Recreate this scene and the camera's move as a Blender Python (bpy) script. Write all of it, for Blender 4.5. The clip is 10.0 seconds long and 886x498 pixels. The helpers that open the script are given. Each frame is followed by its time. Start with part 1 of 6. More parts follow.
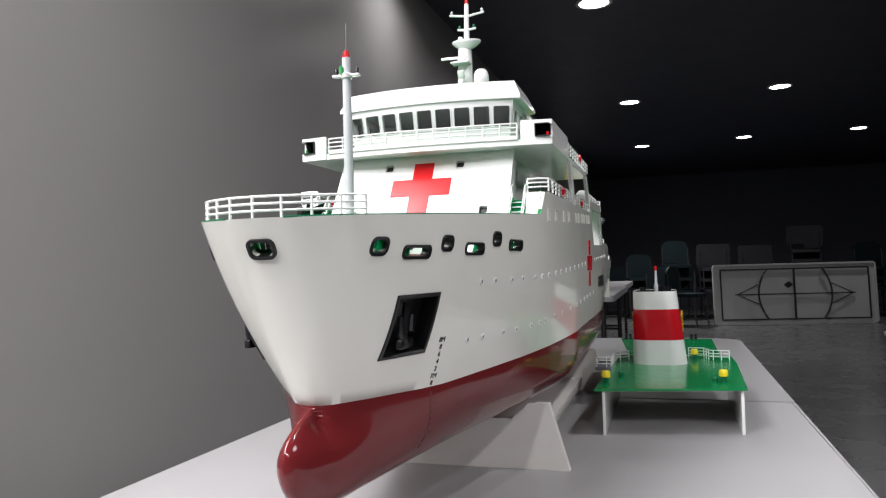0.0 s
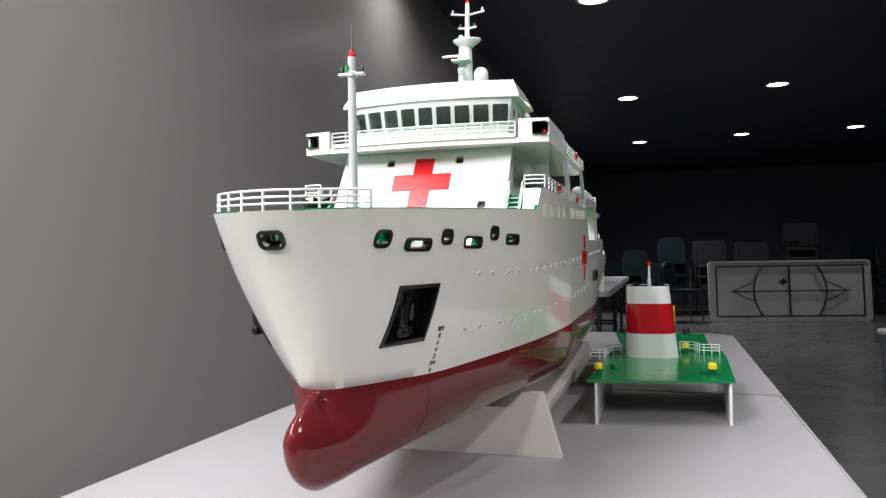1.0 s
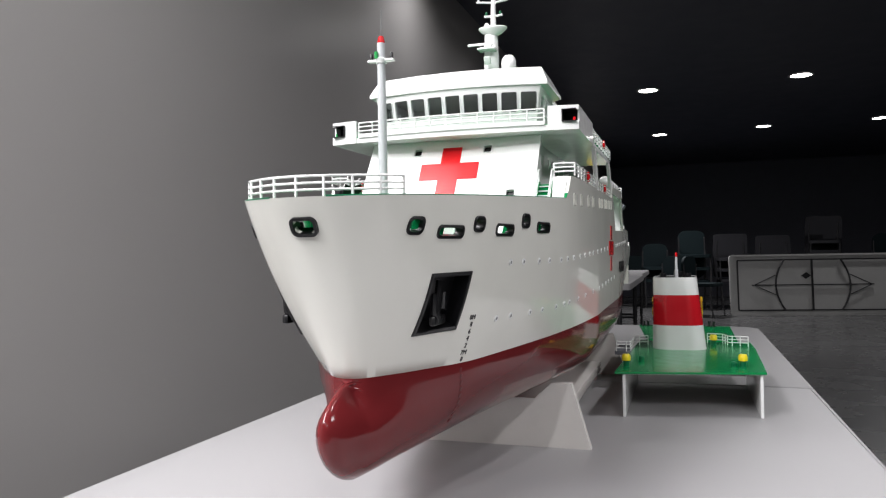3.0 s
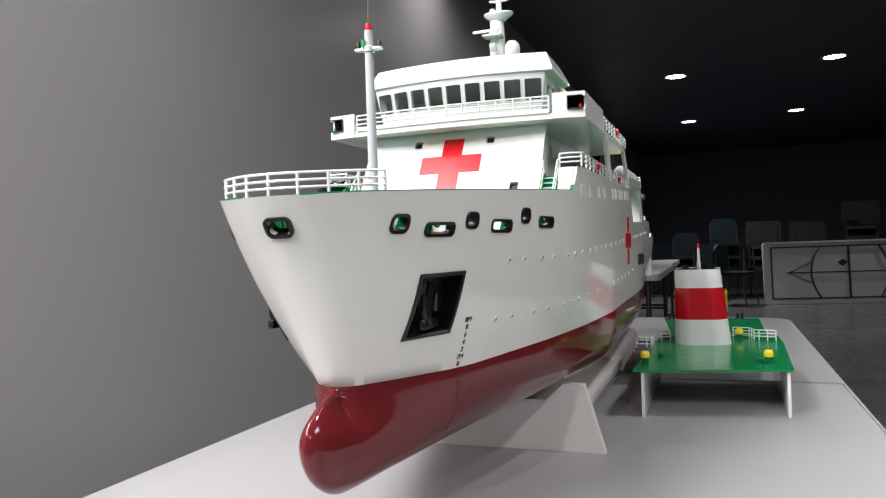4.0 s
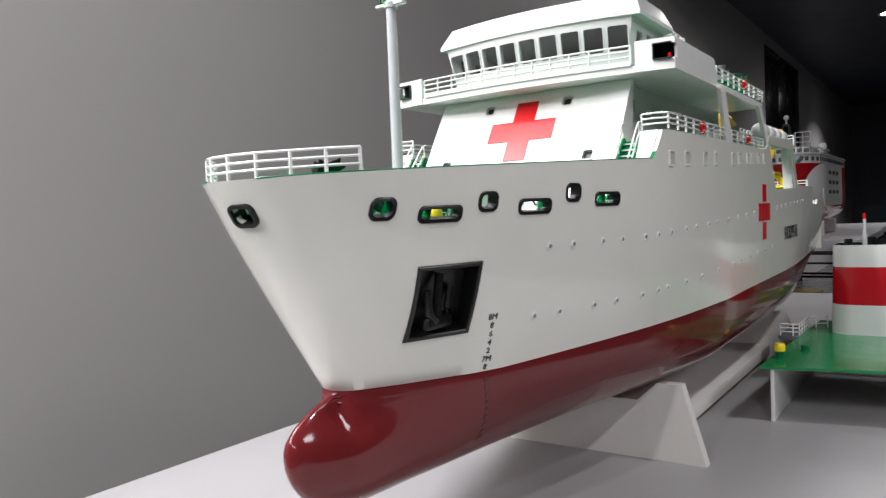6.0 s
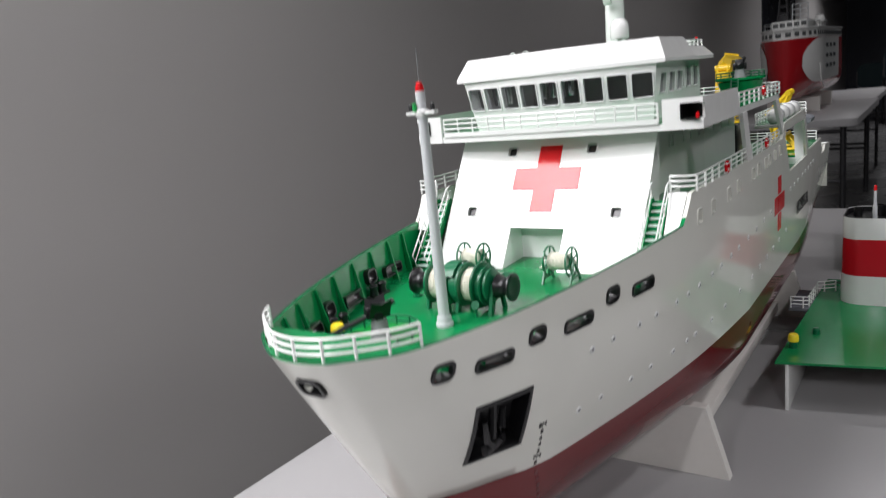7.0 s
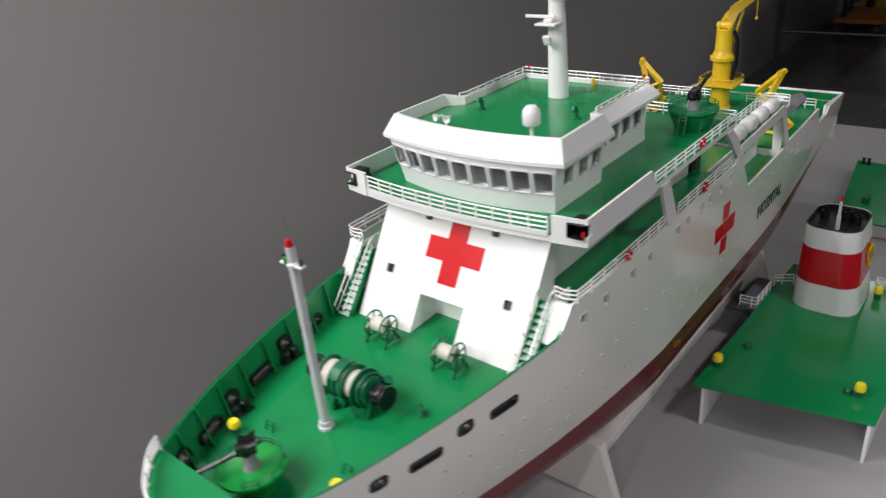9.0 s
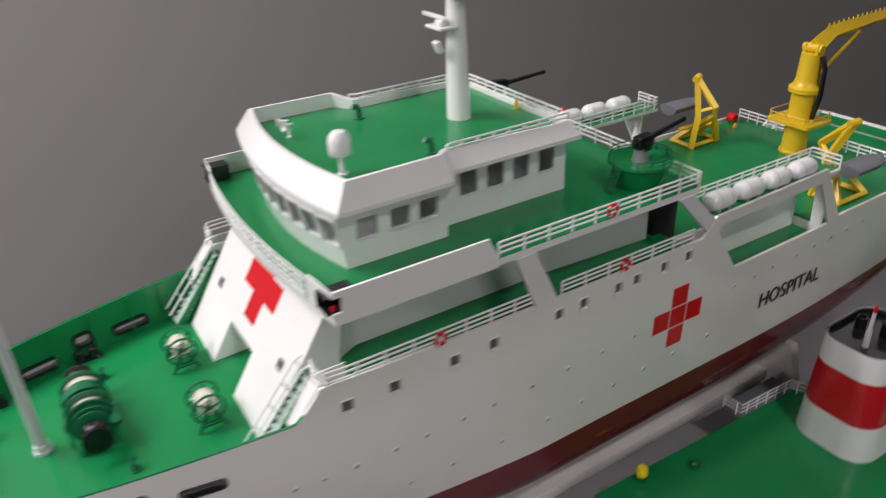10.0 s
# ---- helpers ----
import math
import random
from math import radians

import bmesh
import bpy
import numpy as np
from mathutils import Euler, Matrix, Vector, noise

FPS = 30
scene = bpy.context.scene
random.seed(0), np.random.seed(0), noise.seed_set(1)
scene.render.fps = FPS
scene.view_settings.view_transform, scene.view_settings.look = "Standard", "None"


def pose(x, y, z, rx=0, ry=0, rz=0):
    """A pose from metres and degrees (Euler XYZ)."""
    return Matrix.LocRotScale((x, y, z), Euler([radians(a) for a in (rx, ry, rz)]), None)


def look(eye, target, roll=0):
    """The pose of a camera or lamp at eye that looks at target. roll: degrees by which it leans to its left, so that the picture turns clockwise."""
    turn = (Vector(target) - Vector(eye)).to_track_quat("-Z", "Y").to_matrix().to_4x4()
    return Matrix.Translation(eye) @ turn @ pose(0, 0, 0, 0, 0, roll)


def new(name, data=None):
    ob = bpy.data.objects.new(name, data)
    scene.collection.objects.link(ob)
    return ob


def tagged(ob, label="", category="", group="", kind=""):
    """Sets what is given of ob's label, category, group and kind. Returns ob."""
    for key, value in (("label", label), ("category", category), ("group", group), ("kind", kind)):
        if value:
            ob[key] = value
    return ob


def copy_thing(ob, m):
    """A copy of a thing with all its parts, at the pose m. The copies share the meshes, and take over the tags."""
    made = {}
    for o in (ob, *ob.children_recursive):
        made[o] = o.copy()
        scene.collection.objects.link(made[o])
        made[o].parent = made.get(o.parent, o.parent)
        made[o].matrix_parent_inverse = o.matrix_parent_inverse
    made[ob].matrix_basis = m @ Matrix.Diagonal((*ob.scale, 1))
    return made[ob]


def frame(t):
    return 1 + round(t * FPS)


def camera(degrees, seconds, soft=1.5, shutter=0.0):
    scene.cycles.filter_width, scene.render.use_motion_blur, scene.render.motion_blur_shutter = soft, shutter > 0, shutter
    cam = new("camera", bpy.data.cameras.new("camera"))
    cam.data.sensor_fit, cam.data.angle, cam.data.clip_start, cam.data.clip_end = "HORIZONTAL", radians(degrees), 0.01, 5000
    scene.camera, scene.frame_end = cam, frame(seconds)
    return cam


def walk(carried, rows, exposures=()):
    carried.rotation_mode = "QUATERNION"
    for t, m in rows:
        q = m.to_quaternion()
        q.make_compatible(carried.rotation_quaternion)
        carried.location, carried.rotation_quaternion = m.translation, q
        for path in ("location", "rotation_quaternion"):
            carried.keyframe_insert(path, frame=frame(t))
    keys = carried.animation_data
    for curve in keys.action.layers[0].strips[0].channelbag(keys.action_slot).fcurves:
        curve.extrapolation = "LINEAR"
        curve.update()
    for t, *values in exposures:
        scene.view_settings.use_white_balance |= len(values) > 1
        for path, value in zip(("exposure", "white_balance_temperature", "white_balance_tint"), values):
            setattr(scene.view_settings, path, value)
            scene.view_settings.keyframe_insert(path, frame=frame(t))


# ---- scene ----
# Camera: seconds, eye, heading to the left of +y, tilt up, roll.
cam = camera(62.19, 10.0, 1.2, 0.35)
PATH = [
    (0, 0.2617, -0.3908, 0.2398, 17.06, 1.23, -1.56),
    (0.5, 0.2594, -0.4039, 0.2410, 16.62, 1.40, -0.88),
    (1, 0.2673, -0.4171, 0.2391, 16.83, 0.70, -0.87),
    (1.5, 0.2637, -0.4283, 0.2394, 16.83, 0.72, -0.92),
    (2, 0.2576, -0.4347, 0.2381, 17.04, 0.92, -0.03),
    (2.5, 0.2533, -0.4222, 0.2338, 17.45, 0.62, -0.40),
    (4, 0.2700, -0.3696, 0.2377, 20.51, -0.22, -2.01),
    (4.5, 0.2982, -0.3090, 0.2453, 23.01, -0.74, -2.87),
    (5, 0.3305, -0.2635, 0.2488, 28.09, -1.92, -3.59),
    (5.5, 0.3449, -0.2443, 0.2467, 30.53, -2.24, -1.43),
    (5.7, 0.3452, -0.2419, 0.2462, 33.27, -1.90, -2.38),
    (6.8, 0.3085, -0.2508, 0.3531, 36.05, -9.00, -4.47),
    (7, 0.3145, -0.2531, 0.4204, 34.85, -12.23, -6.08),
    (7.5, 0.3154, -0.2893, 0.6076, 34.19, -17.74, -5.89),
    (8, 0.3398, -0.2829, 0.6711, 36.73, -22.67, -4.74),
    (8.5, 0.3346, -0.2455, 0.6691, 36.54, -26.46, -8.30),
    (9, 0.4271, -0.1145, 0.6620, 41.60, -26.75, -5.79),
    (9.5, 0.5455, 0.0387, 0.6630, 53.63, -29.81, -4.03),
    (10, 0.5382, 0.2414, 0.6502, 59.16, -29.04, -2.47),
]


def aimed(x, y, z, yaw, pitch, roll):
    a, b = radians(yaw), radians(pitch)
    ahead = Vector((-math.sin(a) * math.cos(b), math.cos(a) * math.cos(b), math.sin(b)))
    return look((x, y, z), Vector((x, y, z)) + ahead, roll)


walk(cam, [(t, aimed(*row)) for t, *row in PATH], [(0.0, 0.0, 6500, 10), (5.7, 0.0, 6500, 10), (6.8, -0.34, 6500, 10), (8.0, -0.57, 6500, 10), (9.0, -0.66, 6600, 12), (10.0, -0.68, 6700, 15)])

# ---- light ----
world = bpy.data.worlds.new("hall_air")
scene.world = world
world.use_nodes = True
world.node_tree.nodes["Background"].inputs[0].default_value = (0.9, 0.95, 1.0, 1)
world.node_tree.nodes["Background"].inputs[1].default_value = 0.026

FLOOR_Z, CEIL_Z, WALL_X = -0.74, 1.96, -1.2


def downlight_lamp(x, y, watts, size=0.16, cone=150):
    data = bpy.data.lights.new("downlight_glow", "AREA")
    data.shape, data.size, data.energy, data.color, data.spread = "DISK", size, watts, (0.985, 0.965, 1.0), radians(cone)
    ob = new("downlight_glow", data)
    ob.matrix_world = pose(x, y, CEIL_Z - 0.03)


# the last two, out of view, are added to brighten the side wall
LIGHT_SPOTS = [(-0.2, 1.25), (0.1, -2.3), (1.33, 0.6), (1.33, -2.4), (-0.16, 4.55), (1.34, 4.3), (-0.093, 7.835), (-0.075, 11.11),
               (1.392, 7.703), (1.345, 10.915), (2.794, 10.837), (2.8, 7.4), (-0.86, 3.35), (-0.86, 0.75)]
LIGHT_WATTS = [3.5, 30, 12, 46, 4, 8, 13, 40, 11, 10, 9, 11, 4, 4.8]
for (lx, ly), lw in zip(LIGHT_SPOTS, LIGHT_WATTS):
    downlight_lamp(lx, ly, lw, cone=124 if -0.5 < lx < 0 and ly > 6 else 150)
# ceiling panels, none in view: a long one near the wall above the bow, two square ones added across the hall as fill
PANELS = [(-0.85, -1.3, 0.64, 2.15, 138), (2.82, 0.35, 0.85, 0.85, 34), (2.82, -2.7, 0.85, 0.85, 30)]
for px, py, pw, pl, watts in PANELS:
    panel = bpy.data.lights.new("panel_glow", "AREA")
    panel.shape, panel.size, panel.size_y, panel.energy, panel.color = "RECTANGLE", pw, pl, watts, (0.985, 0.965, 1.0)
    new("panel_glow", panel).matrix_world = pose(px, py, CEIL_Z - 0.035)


# ---- materials ----
def material(name, colour, rough=0.5, metal=0.0, vary=0.06, scale=40.0, bump=0.0, bump_scale=200.0, coat=0.0, rough_vary=0.08, stain=0.0, stain_scale=4.0,
             stain_colour=(0.3, 0.28, 0.25), glow=0.0, spec=0.5):
    m = bpy.data.materials.new(name)
    m.use_nodes = True
    nt = m.node_tree
    bsdf = nt.nodes["Principled BSDF"]
    co = nt.nodes.new("ShaderNodeTexCoord")
    n1 = nt.nodes.new("ShaderNodeTexNoise")
    n1.inputs["Scale"].default_value, n1.inputs["Detail"].default_value = scale, 5
    nt.links.new(co.outputs["Object"], n1.inputs["Vector"])
    dark = nt.nodes.new("ShaderNodeMix")
    dark.data_type = "RGBA"
    dark.inputs[6].default_value = (*[c * (1 - vary) for c in colour], 1)
    dark.inputs[7].default_value = (*[min(1, c * (1 + vary)) for c in colour], 1)
    nt.links.new(n1.outputs["Fac"], dark.inputs[0])
    out = dark.outputs[2]
    if stain:
        n2 = nt.nodes.new("ShaderNodeTexNoise")
        n2.inputs["Scale"].default_value, n2.inputs["Detail"].default_value = stain_scale, 7
        nt.links.new(co.outputs["Object"], n2.inputs["Vector"])
        ramp = nt.nodes.new("ShaderNodeMapRange")
        ramp.inputs[1].default_value, ramp.inputs[2].default_value, ramp.inputs[4].default_value = 0.52, 0.75, stain
        nt.links.new(n2.outputs["Fac"], ramp.inputs[0])
        mix = nt.nodes.new("ShaderNodeMix")
        mix.data_type = "RGBA"
        mix.inputs[7].default_value = (*stain_colour, 1)
        nt.links.new(ramp.outputs[0], mix.inputs[0])
        nt.links.new(out, mix.inputs[6])
        out = mix.outputs[2]
    nt.links.new(out, bsdf.inputs["Base Color"])
    rr = nt.nodes.new("ShaderNodeMapRange")
    rr.inputs[3].default_value, rr.inputs[4].default_value = max(0.02, rough - rough_vary), min(1, rough + rough_vary)
    nt.links.new(n1.outputs["Fac"], rr.inputs[0])
    nt.links.new(rr.outputs[0], bsdf.inputs["Roughness"])
    bsdf.inputs["Metallic"].default_value = metal
    bsdf.inputs["Coat Weight"].default_value = coat
    bsdf.inputs["Coat Roughness"].default_value = 0.06
    bsdf.inputs["Specular IOR Level"].default_value = spec
    if bump:
        n3 = nt.nodes.new("ShaderNodeTexNoise")
        n3.inputs["Scale"].default_value, n3.inputs["Detail"].default_value = bump_scale, 3
        nt.links.new(co.outputs["Object"], n3.inputs["Vector"])
        b = nt.nodes.new("ShaderNodeBump")
        b.inputs["Strength"].default_value, b.inputs["Distance"].default_value = bump, 0.001
        nt.links.new(n3.outputs["Fac"], b.inputs["Height"])
        nt.links.new(b.outputs[0], bsdf.inputs["Normal"])
    if glow:
        bsdf.inputs["Emission Color"].default_value = (1.0, 0.97, 0.92, 1)
        bsdf.inputs["Emission Strength"].default_value = glow
    return m


M_HULL = material("hull_white", (0.78, 0.785, 0.72), 0.16, vary=0.02, scale=18, coat=0.4, rough_vary=0.04, stain=0.05, stain_scale=14, bump=0.05, bump_scale=25)
M_RED = material("antifouling_red", (0.13, 0.014, 0.016), 0.1, vary=0.08, scale=22, spec=0.42, coat=0.04, rough_vary=0.02, stain=0.1, stain_scale=10, stain_colour=(0.2, 0.03, 0.03), bump=0.06, bump_scale=30)
M_WHITE = material("house_white", (0.82, 0.83, 0.81), 0.2, vary=0.02, scale=60, coat=0.35, stain=0.04, stain_scale=25, bump=0.04, bump_scale=120)
M_GREEN = material("deck_green", (0.003, 0.212, 0.062), 0.2, vary=0.06, scale=50, coat=0.05, spec=0.38, stain=0.1, stain_scale=22, stain_colour=(0.01, 0.16, 0.06), bump=0.05, bump_scale=90)
M_DKGREEN = material("machinery_green", (0.003, 0.125, 0.05), 0.3, vary=0.1, scale=120)
M_YELLOW = material("crane_yellow", (0.75, 0.5, 0.02), 0.32, vary=0.06, scale=80, stain=0.08, stain_scale=60, stain_colour=(0.5, 0.3, 0.03))
M_BLACK = material("black_plastic", (0.006, 0.006, 0.007), 0.34, vary=0.2, scale=90)
M_SIGNRED = material("sign_red", (0.6, 0.01, 0.014), 0.2, rough_vary=0.03, spec=0.28, vary=0.04, scale=60)
M_BANDRED = material("funnel_red", (0.54, 0.01, 0.018), 0.2, vary=0.05, scale=50, coat=0.3)
M_GREY = material("mast_grey", (0.55, 0.57, 0.58), 0.35, vary=0.04, scale=90)
M_GUNGREY = material("gun_grey", (0.2, 0.21, 0.21), 0.4, vary=0.1, scale=120)
M_BOAT = material("boat_grey", (0.16, 0.17, 0.19), 0.5, vary=0.12, scale=120)
M_STRUT = material("strut_white", (0.7, 0.7, 0.68), 0.3, vary=0.03, scale=60)
M_ROPE = material("rope_white", (0.72, 0.7, 0.6), 0.75, vary=0.12, scale=300, bump=0.4, bump_scale=500)
M_TABLE = material("table_plastic", (0.335, 0.331, 0.333), 0.38, vary=0.03, scale=300, bump=0.12, bump_scale=900, stain=0.07, stain_scale=6, stain_colour=(0.45, 0.44, 0.43))
M_STEEL = material("dark_steel", (0.03, 0.03, 0.032), 0.4, metal=0.4, vary=0.1, scale=60)
M_BOARD = material("stand_board", (0.7, 0.68, 0.64), 0.42, vary=0.03, scale=90, stain=0.08, stain_scale=18)
M_WALL = material("grey_wall", (0.388, 0.377, 0.367), 0.33, vary=0.02, scale=3, bump=0.012, bump_scale=90, rough_vary=0.01)
M_DARKWALL = material("black_wall", (0.1, 0.105, 0.128), 0.7, vary=0.15, scale=6, bump=0.1, bump_scale=80)
M_CEIL = material("black_ceiling", (0.038, 0.042, 0.06), 0.45, vary=0.2, scale=5, bump=0.1, bump_scale=40)
M_FLOOR = material("dark_floor", (0.075, 0.075, 0.075), 0.27, vary=0.12, scale=2.5, bump=0.015, bump_scale=60, stain=0.25, stain_scale=1.5, stain_colour=(0.045, 0.045, 0.045))
M_PANEL = material("panel_face", (0.9, 0.9, 0.9), 0.5, glow=0.6)
M_LEMON = material("vent_yellow", (0.86, 0.68, 0.025), 0.32, vary=0.05, scale=90)
M_BRIGHTGREEN = material("platform_green", (0.0, 0.27, 0.04), 0.3, vary=0.06, scale=80)
M_TREAD = material("tread_pale", (0.62, 0.76, 0.7), 0.35)
M_LAMP = material("lamp_face", (0.9, 0.9, 0.9), 0.5, glow=14.0)
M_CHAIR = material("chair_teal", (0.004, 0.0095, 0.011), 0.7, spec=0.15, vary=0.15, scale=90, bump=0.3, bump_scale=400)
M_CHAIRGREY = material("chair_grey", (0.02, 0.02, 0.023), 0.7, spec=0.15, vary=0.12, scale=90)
M_DOOR = material("door_black", (0.012, 0.013, 0.016), 0.25, vary=0.1, scale=8)
M_SHIPRED = material("far_ship_red", (0.4, 0.01, 0.015), 0.15, vary=0.05, scale=20, coat=0.5)
M_FRAME = material("frame_white", (0.72, 0.73, 0.72), 0.4, vary=0.02, scale=80)
M_LIGHTGREEN = material("lamp_green", (0.02, 0.35, 0.08), 0.3)
M_FOLDED = material("aged_plastic", (0.42, 0.42, 0.405), 0.45, vary=0.05, scale=30, stain=0.25, stain_scale=5, stain_colour=(0.3, 0.295, 0.28))
M_FADED = material("faded_mark", (0.1, 0.014, 0.016), 0.3)
M_ORANGE = material("trolley_orange", (0.5, 0.16, 0.02), 0.5)
M_TINT = material("window_dark", (0.11, 0.115, 0.115), 0.08, vary=0.1, scale=60)


def glass_material():
    m = bpy.data.materials.new("window_glass")
    m.use_nodes = True
    b = m.node_tree.nodes["Principled BSDF"]
    b.inputs["Base Color"].default_value = (0.62, 0.64, 0.65, 1)
    b.inputs["Transmission Weight"].default_value = 1.0
    b.inputs["Roughness"].default_value = 0.02
    b.inputs["IOR"].default_value = 1.12
    return m


M_GLASS = glass_material()


# ---- shape helpers ----
def finish(name, bm, mat, smooth=True, angle=35):
    bmesh.ops.recalc_face_normals(bm, faces=bm.faces)
    me = bpy.data.meshes.new(name)
    bm.to_mesh(me)
    bm.free()
    for m in mat if isinstance(mat, (list, tuple)) else [mat]:
        me.materials.append(m)
    if smooth:
        me.shade_smooth()
        me.set_sharp_from_angle(angle=radians(angle))
    return me


def thing(name, at, label, category, group="", kind=""):
    ob = new(name)
    ob.empty_display_size = 0.05
    ob.location = at
    return tagged(ob, label, category, group, kind)


def world_of(ob):
    m = ob.matrix_parent_inverse @ ob.matrix_basis if ob.parent else ob.matrix_basis.copy()
    return world_of(ob.parent) @ m if ob.parent else m


def attach(ob, parent):
    ob.parent = parent
    ob.matrix_parent_inverse = world_of(parent).inverted()
    return ob


def part(name, bm, mat, parent, label="", smooth=True, angle=35):
    ob = new(name, finish(name, bm, mat, smooth, angle))
    attach(ob, parent)
    return tagged(ob, label)


def solo(name, bm, mat, label, category, kind="", group="", smooth=True, angle=35):
    return tagged(new(name, finish(name, bm, mat, smooth, angle)), label, category, group, kind)


def shared(name, me, parent, m=None, label=""):
    """A part on a mesh that several parts share, placed by m."""
    ob = new(name, me)
    ob.matrix_basis = m or Matrix.Identity(4)
    attach(ob, parent)
    return tagged(ob, label)


def box(bm, x0, x1, y0, y1, z0, z1, bevel=0.0, m=None):
    r = bmesh.ops.create_cube(bm, size=1.0)
    vs = r["verts"]
    for v in vs:
        v.co = Vector(((x0 + x1) / 2 + v.co.x * (x1 - x0), (y0 + y1) / 2 + v.co.y * (y1 - y0), (z0 + z1) / 2 + v.co.z * (z1 - z0)))
    if m is not None:
        bmesh.ops.transform(bm, matrix=m, verts=vs)
    if bevel:
        es = list({e for v in vs for e in v.link_edges})
        bmesh.ops.bevel(bm, geom=es, offset=bevel, segments=2, affect="EDGES", profile=0.5)
    return bm


def tube(bm, pts, r, n=6, caps=True, r2=None):
    pts = [Vector(p) for p in pts]
    rings = []
    for i, p in enumerate(pts):
        a = pts[min(i + 1, len(pts) - 1)] - pts[max(i - 1, 0)]
        a.normalize()
        up = Vector((0, 0, 1)) if abs(a.z) < 0.9 else Vector((0, 1, 0))
        s = a.cross(up).normalized()
        t = s.cross(a)
        rad = r if r2 is None else r + (r2 - r) * i / (len(pts) - 1)
        rings.append([bm.verts.new(p + rad * (math.cos(k * 2 * math.pi / n) * s + math.sin(k * 2 * math.pi / n) * t)) for k in range(n)])
    for a, b in zip(rings, rings[1:]):
        for k in range(n):
            bm.faces.new((a[k], a[(k + 1) % n], b[(k + 1) % n], b[k]))
    if caps:
        bm.faces.new(rings[0][::-1])
        bm.faces.new(rings[-1])
    return bm


def lathe(bm, profile, n=20, m=None, sx=1.0, sy=1.0):
    """Turns (radius, height) pairs round z."""
    rings, made = [], []
    for r, z in profile:
        if r < 1e-6:
            rings.append([bm.verts.new((0, 0, z))])
        else:
            rings.append([bm.verts.new((sx * r * math.cos(k * 2 * math.pi / n), sy * r * math.sin(k * 2 * math.pi / n), z)) for k in range(n)])
        made += rings[-1]
    for a, b in zip(rings, rings[1:]):
        for k in range(n):
            q = [a[k % len(a)], a[(k + 1) % len(a)], b[(k + 1) % len(b)], b[k % len(b)]]
            q = list(dict.fromkeys(q))
            if len(q) > 2:
                bm.faces.new(q)
    if len(rings[0]) > 1:
        bm.faces.new(rings[0][::-1])
    if len(rings[-1]) > 1:
        bm.faces.new(rings[-1])
    if m is not None:
        bmesh.ops.transform(bm, matrix=m, verts=made)
    return bm


def prism(bm, outline, a, b, axis="z"):
    """Extrudes a flat outline from a to b along an axis; outline pairs are (x, y), (y, z) for x, (x, z) for y."""
    def place(p, w):
        return {"z": (p[0], p[1], w), "x": (w, p[0], p[1]), "y": (p[0], w, p[1])}[axis]
    lo = [bm.verts.new(place(p, a)) for p in outline]
    hi = [bm.verts.new(place(p, b)) for p in outline]
    bm.faces.new(lo[::-1])
    bm.faces.new(hi)
    k = len(outline)
    for i in range(k):
        bm.faces.new((lo[i], lo[(i + 1) % k], hi[(i + 1) % k], hi[i]))
    return bm


def sloped_prism(bm, lower, upper, z0, z1):
    lo = [bm.verts.new((x, y, z0)) for x, y in lower]
    hi = [bm.verts.new((x, y, z1)) for x, y in upper]
    bm.faces.new(lo[::-1])
    bm.faces.new(hi)
    k = len(lower)
    for i in range(k):
        bm.faces.new((lo[i], lo[(i + 1) % k], hi[(i + 1) % k], hi[i]))
    return bm


def rounded(w, h, r, n=5):
    """A rounded rectangle about the origin."""
    out = []
    for cx, cy, a0 in ((w / 2 - r, h / 2 - r, 0), (-w / 2 + r, h / 2 - r, 90), (-w / 2 + r, -h / 2 + r, 180), (w / 2 - r, -h / 2 + r, 270)):
        out += [(cx + r * math.cos(radians(a0 + 90 * k / n)), cy + r * math.sin(radians(a0 + 90 * k / n))) for k in range(n + 1)]
    return out


def ring_frame(bm, w, h, r, wide, depth, m):
    """A rounded rectangular frame in the local xy plane, from z = -depth to z = depth."""
    o, i = rounded(w, h, r), rounded(w - 2 * wide, h - 2 * wide, max(r - wide, 0.0004))
    vs = [[bm.verts.new(m @ Vector((x, y, z))) for x, y in c] for c, z in ((o, -depth), (o, depth), (i, depth), (i, -depth))]
    k = len(o)
    for a in range(4):
        b = (a + 1) % 4
        for j in range(k):
            bm.faces.new((vs[a][j], vs[a][(j + 1) % k], vs[b][(j + 1) % k], vs[b][j]))
    return bm


def spread(a, b, n):
    return [a + (b - a) * i / (n - 1) for i in range(n)]


def railing(name, parent, line, height, bars, posts, r=0.0009, mat=None, label=""):
    """A railing along a line of points: bars as one part, each post a part of it."""
    mat = mat or M_WHITE
    line = [Vector(p) for p in line]
    bm = bmesh.new()
    for f in bars:
        tube(bm, [p + Vector((0, 0, height * f)) for p in line], r, 6)
    rail = part(name, bm, mat, parent, label)
    at = [0.0]
    for a, b in zip(line, line[1:]):
        at.append(at[-1] + (b - a).length)
    pm = bmesh.new()
    tube(pm, [(0, 0, 0), (0, 0, height)], r * 1.15, 6)
    me = finish("post", pm, mat)
    for k in range(posts):
        d = at[-1] * k / (posts - 1)
        j = max(i for i in range(len(line)) if at[i] <= d + 1e-9)
        j = min(j, len(line) - 2)
        p = line[j].lerp(line[j + 1], (d - at[j]) / (at[j + 1] - at[j]))
        shared("post", me, rail, Matrix.Translation(p))
    return rail


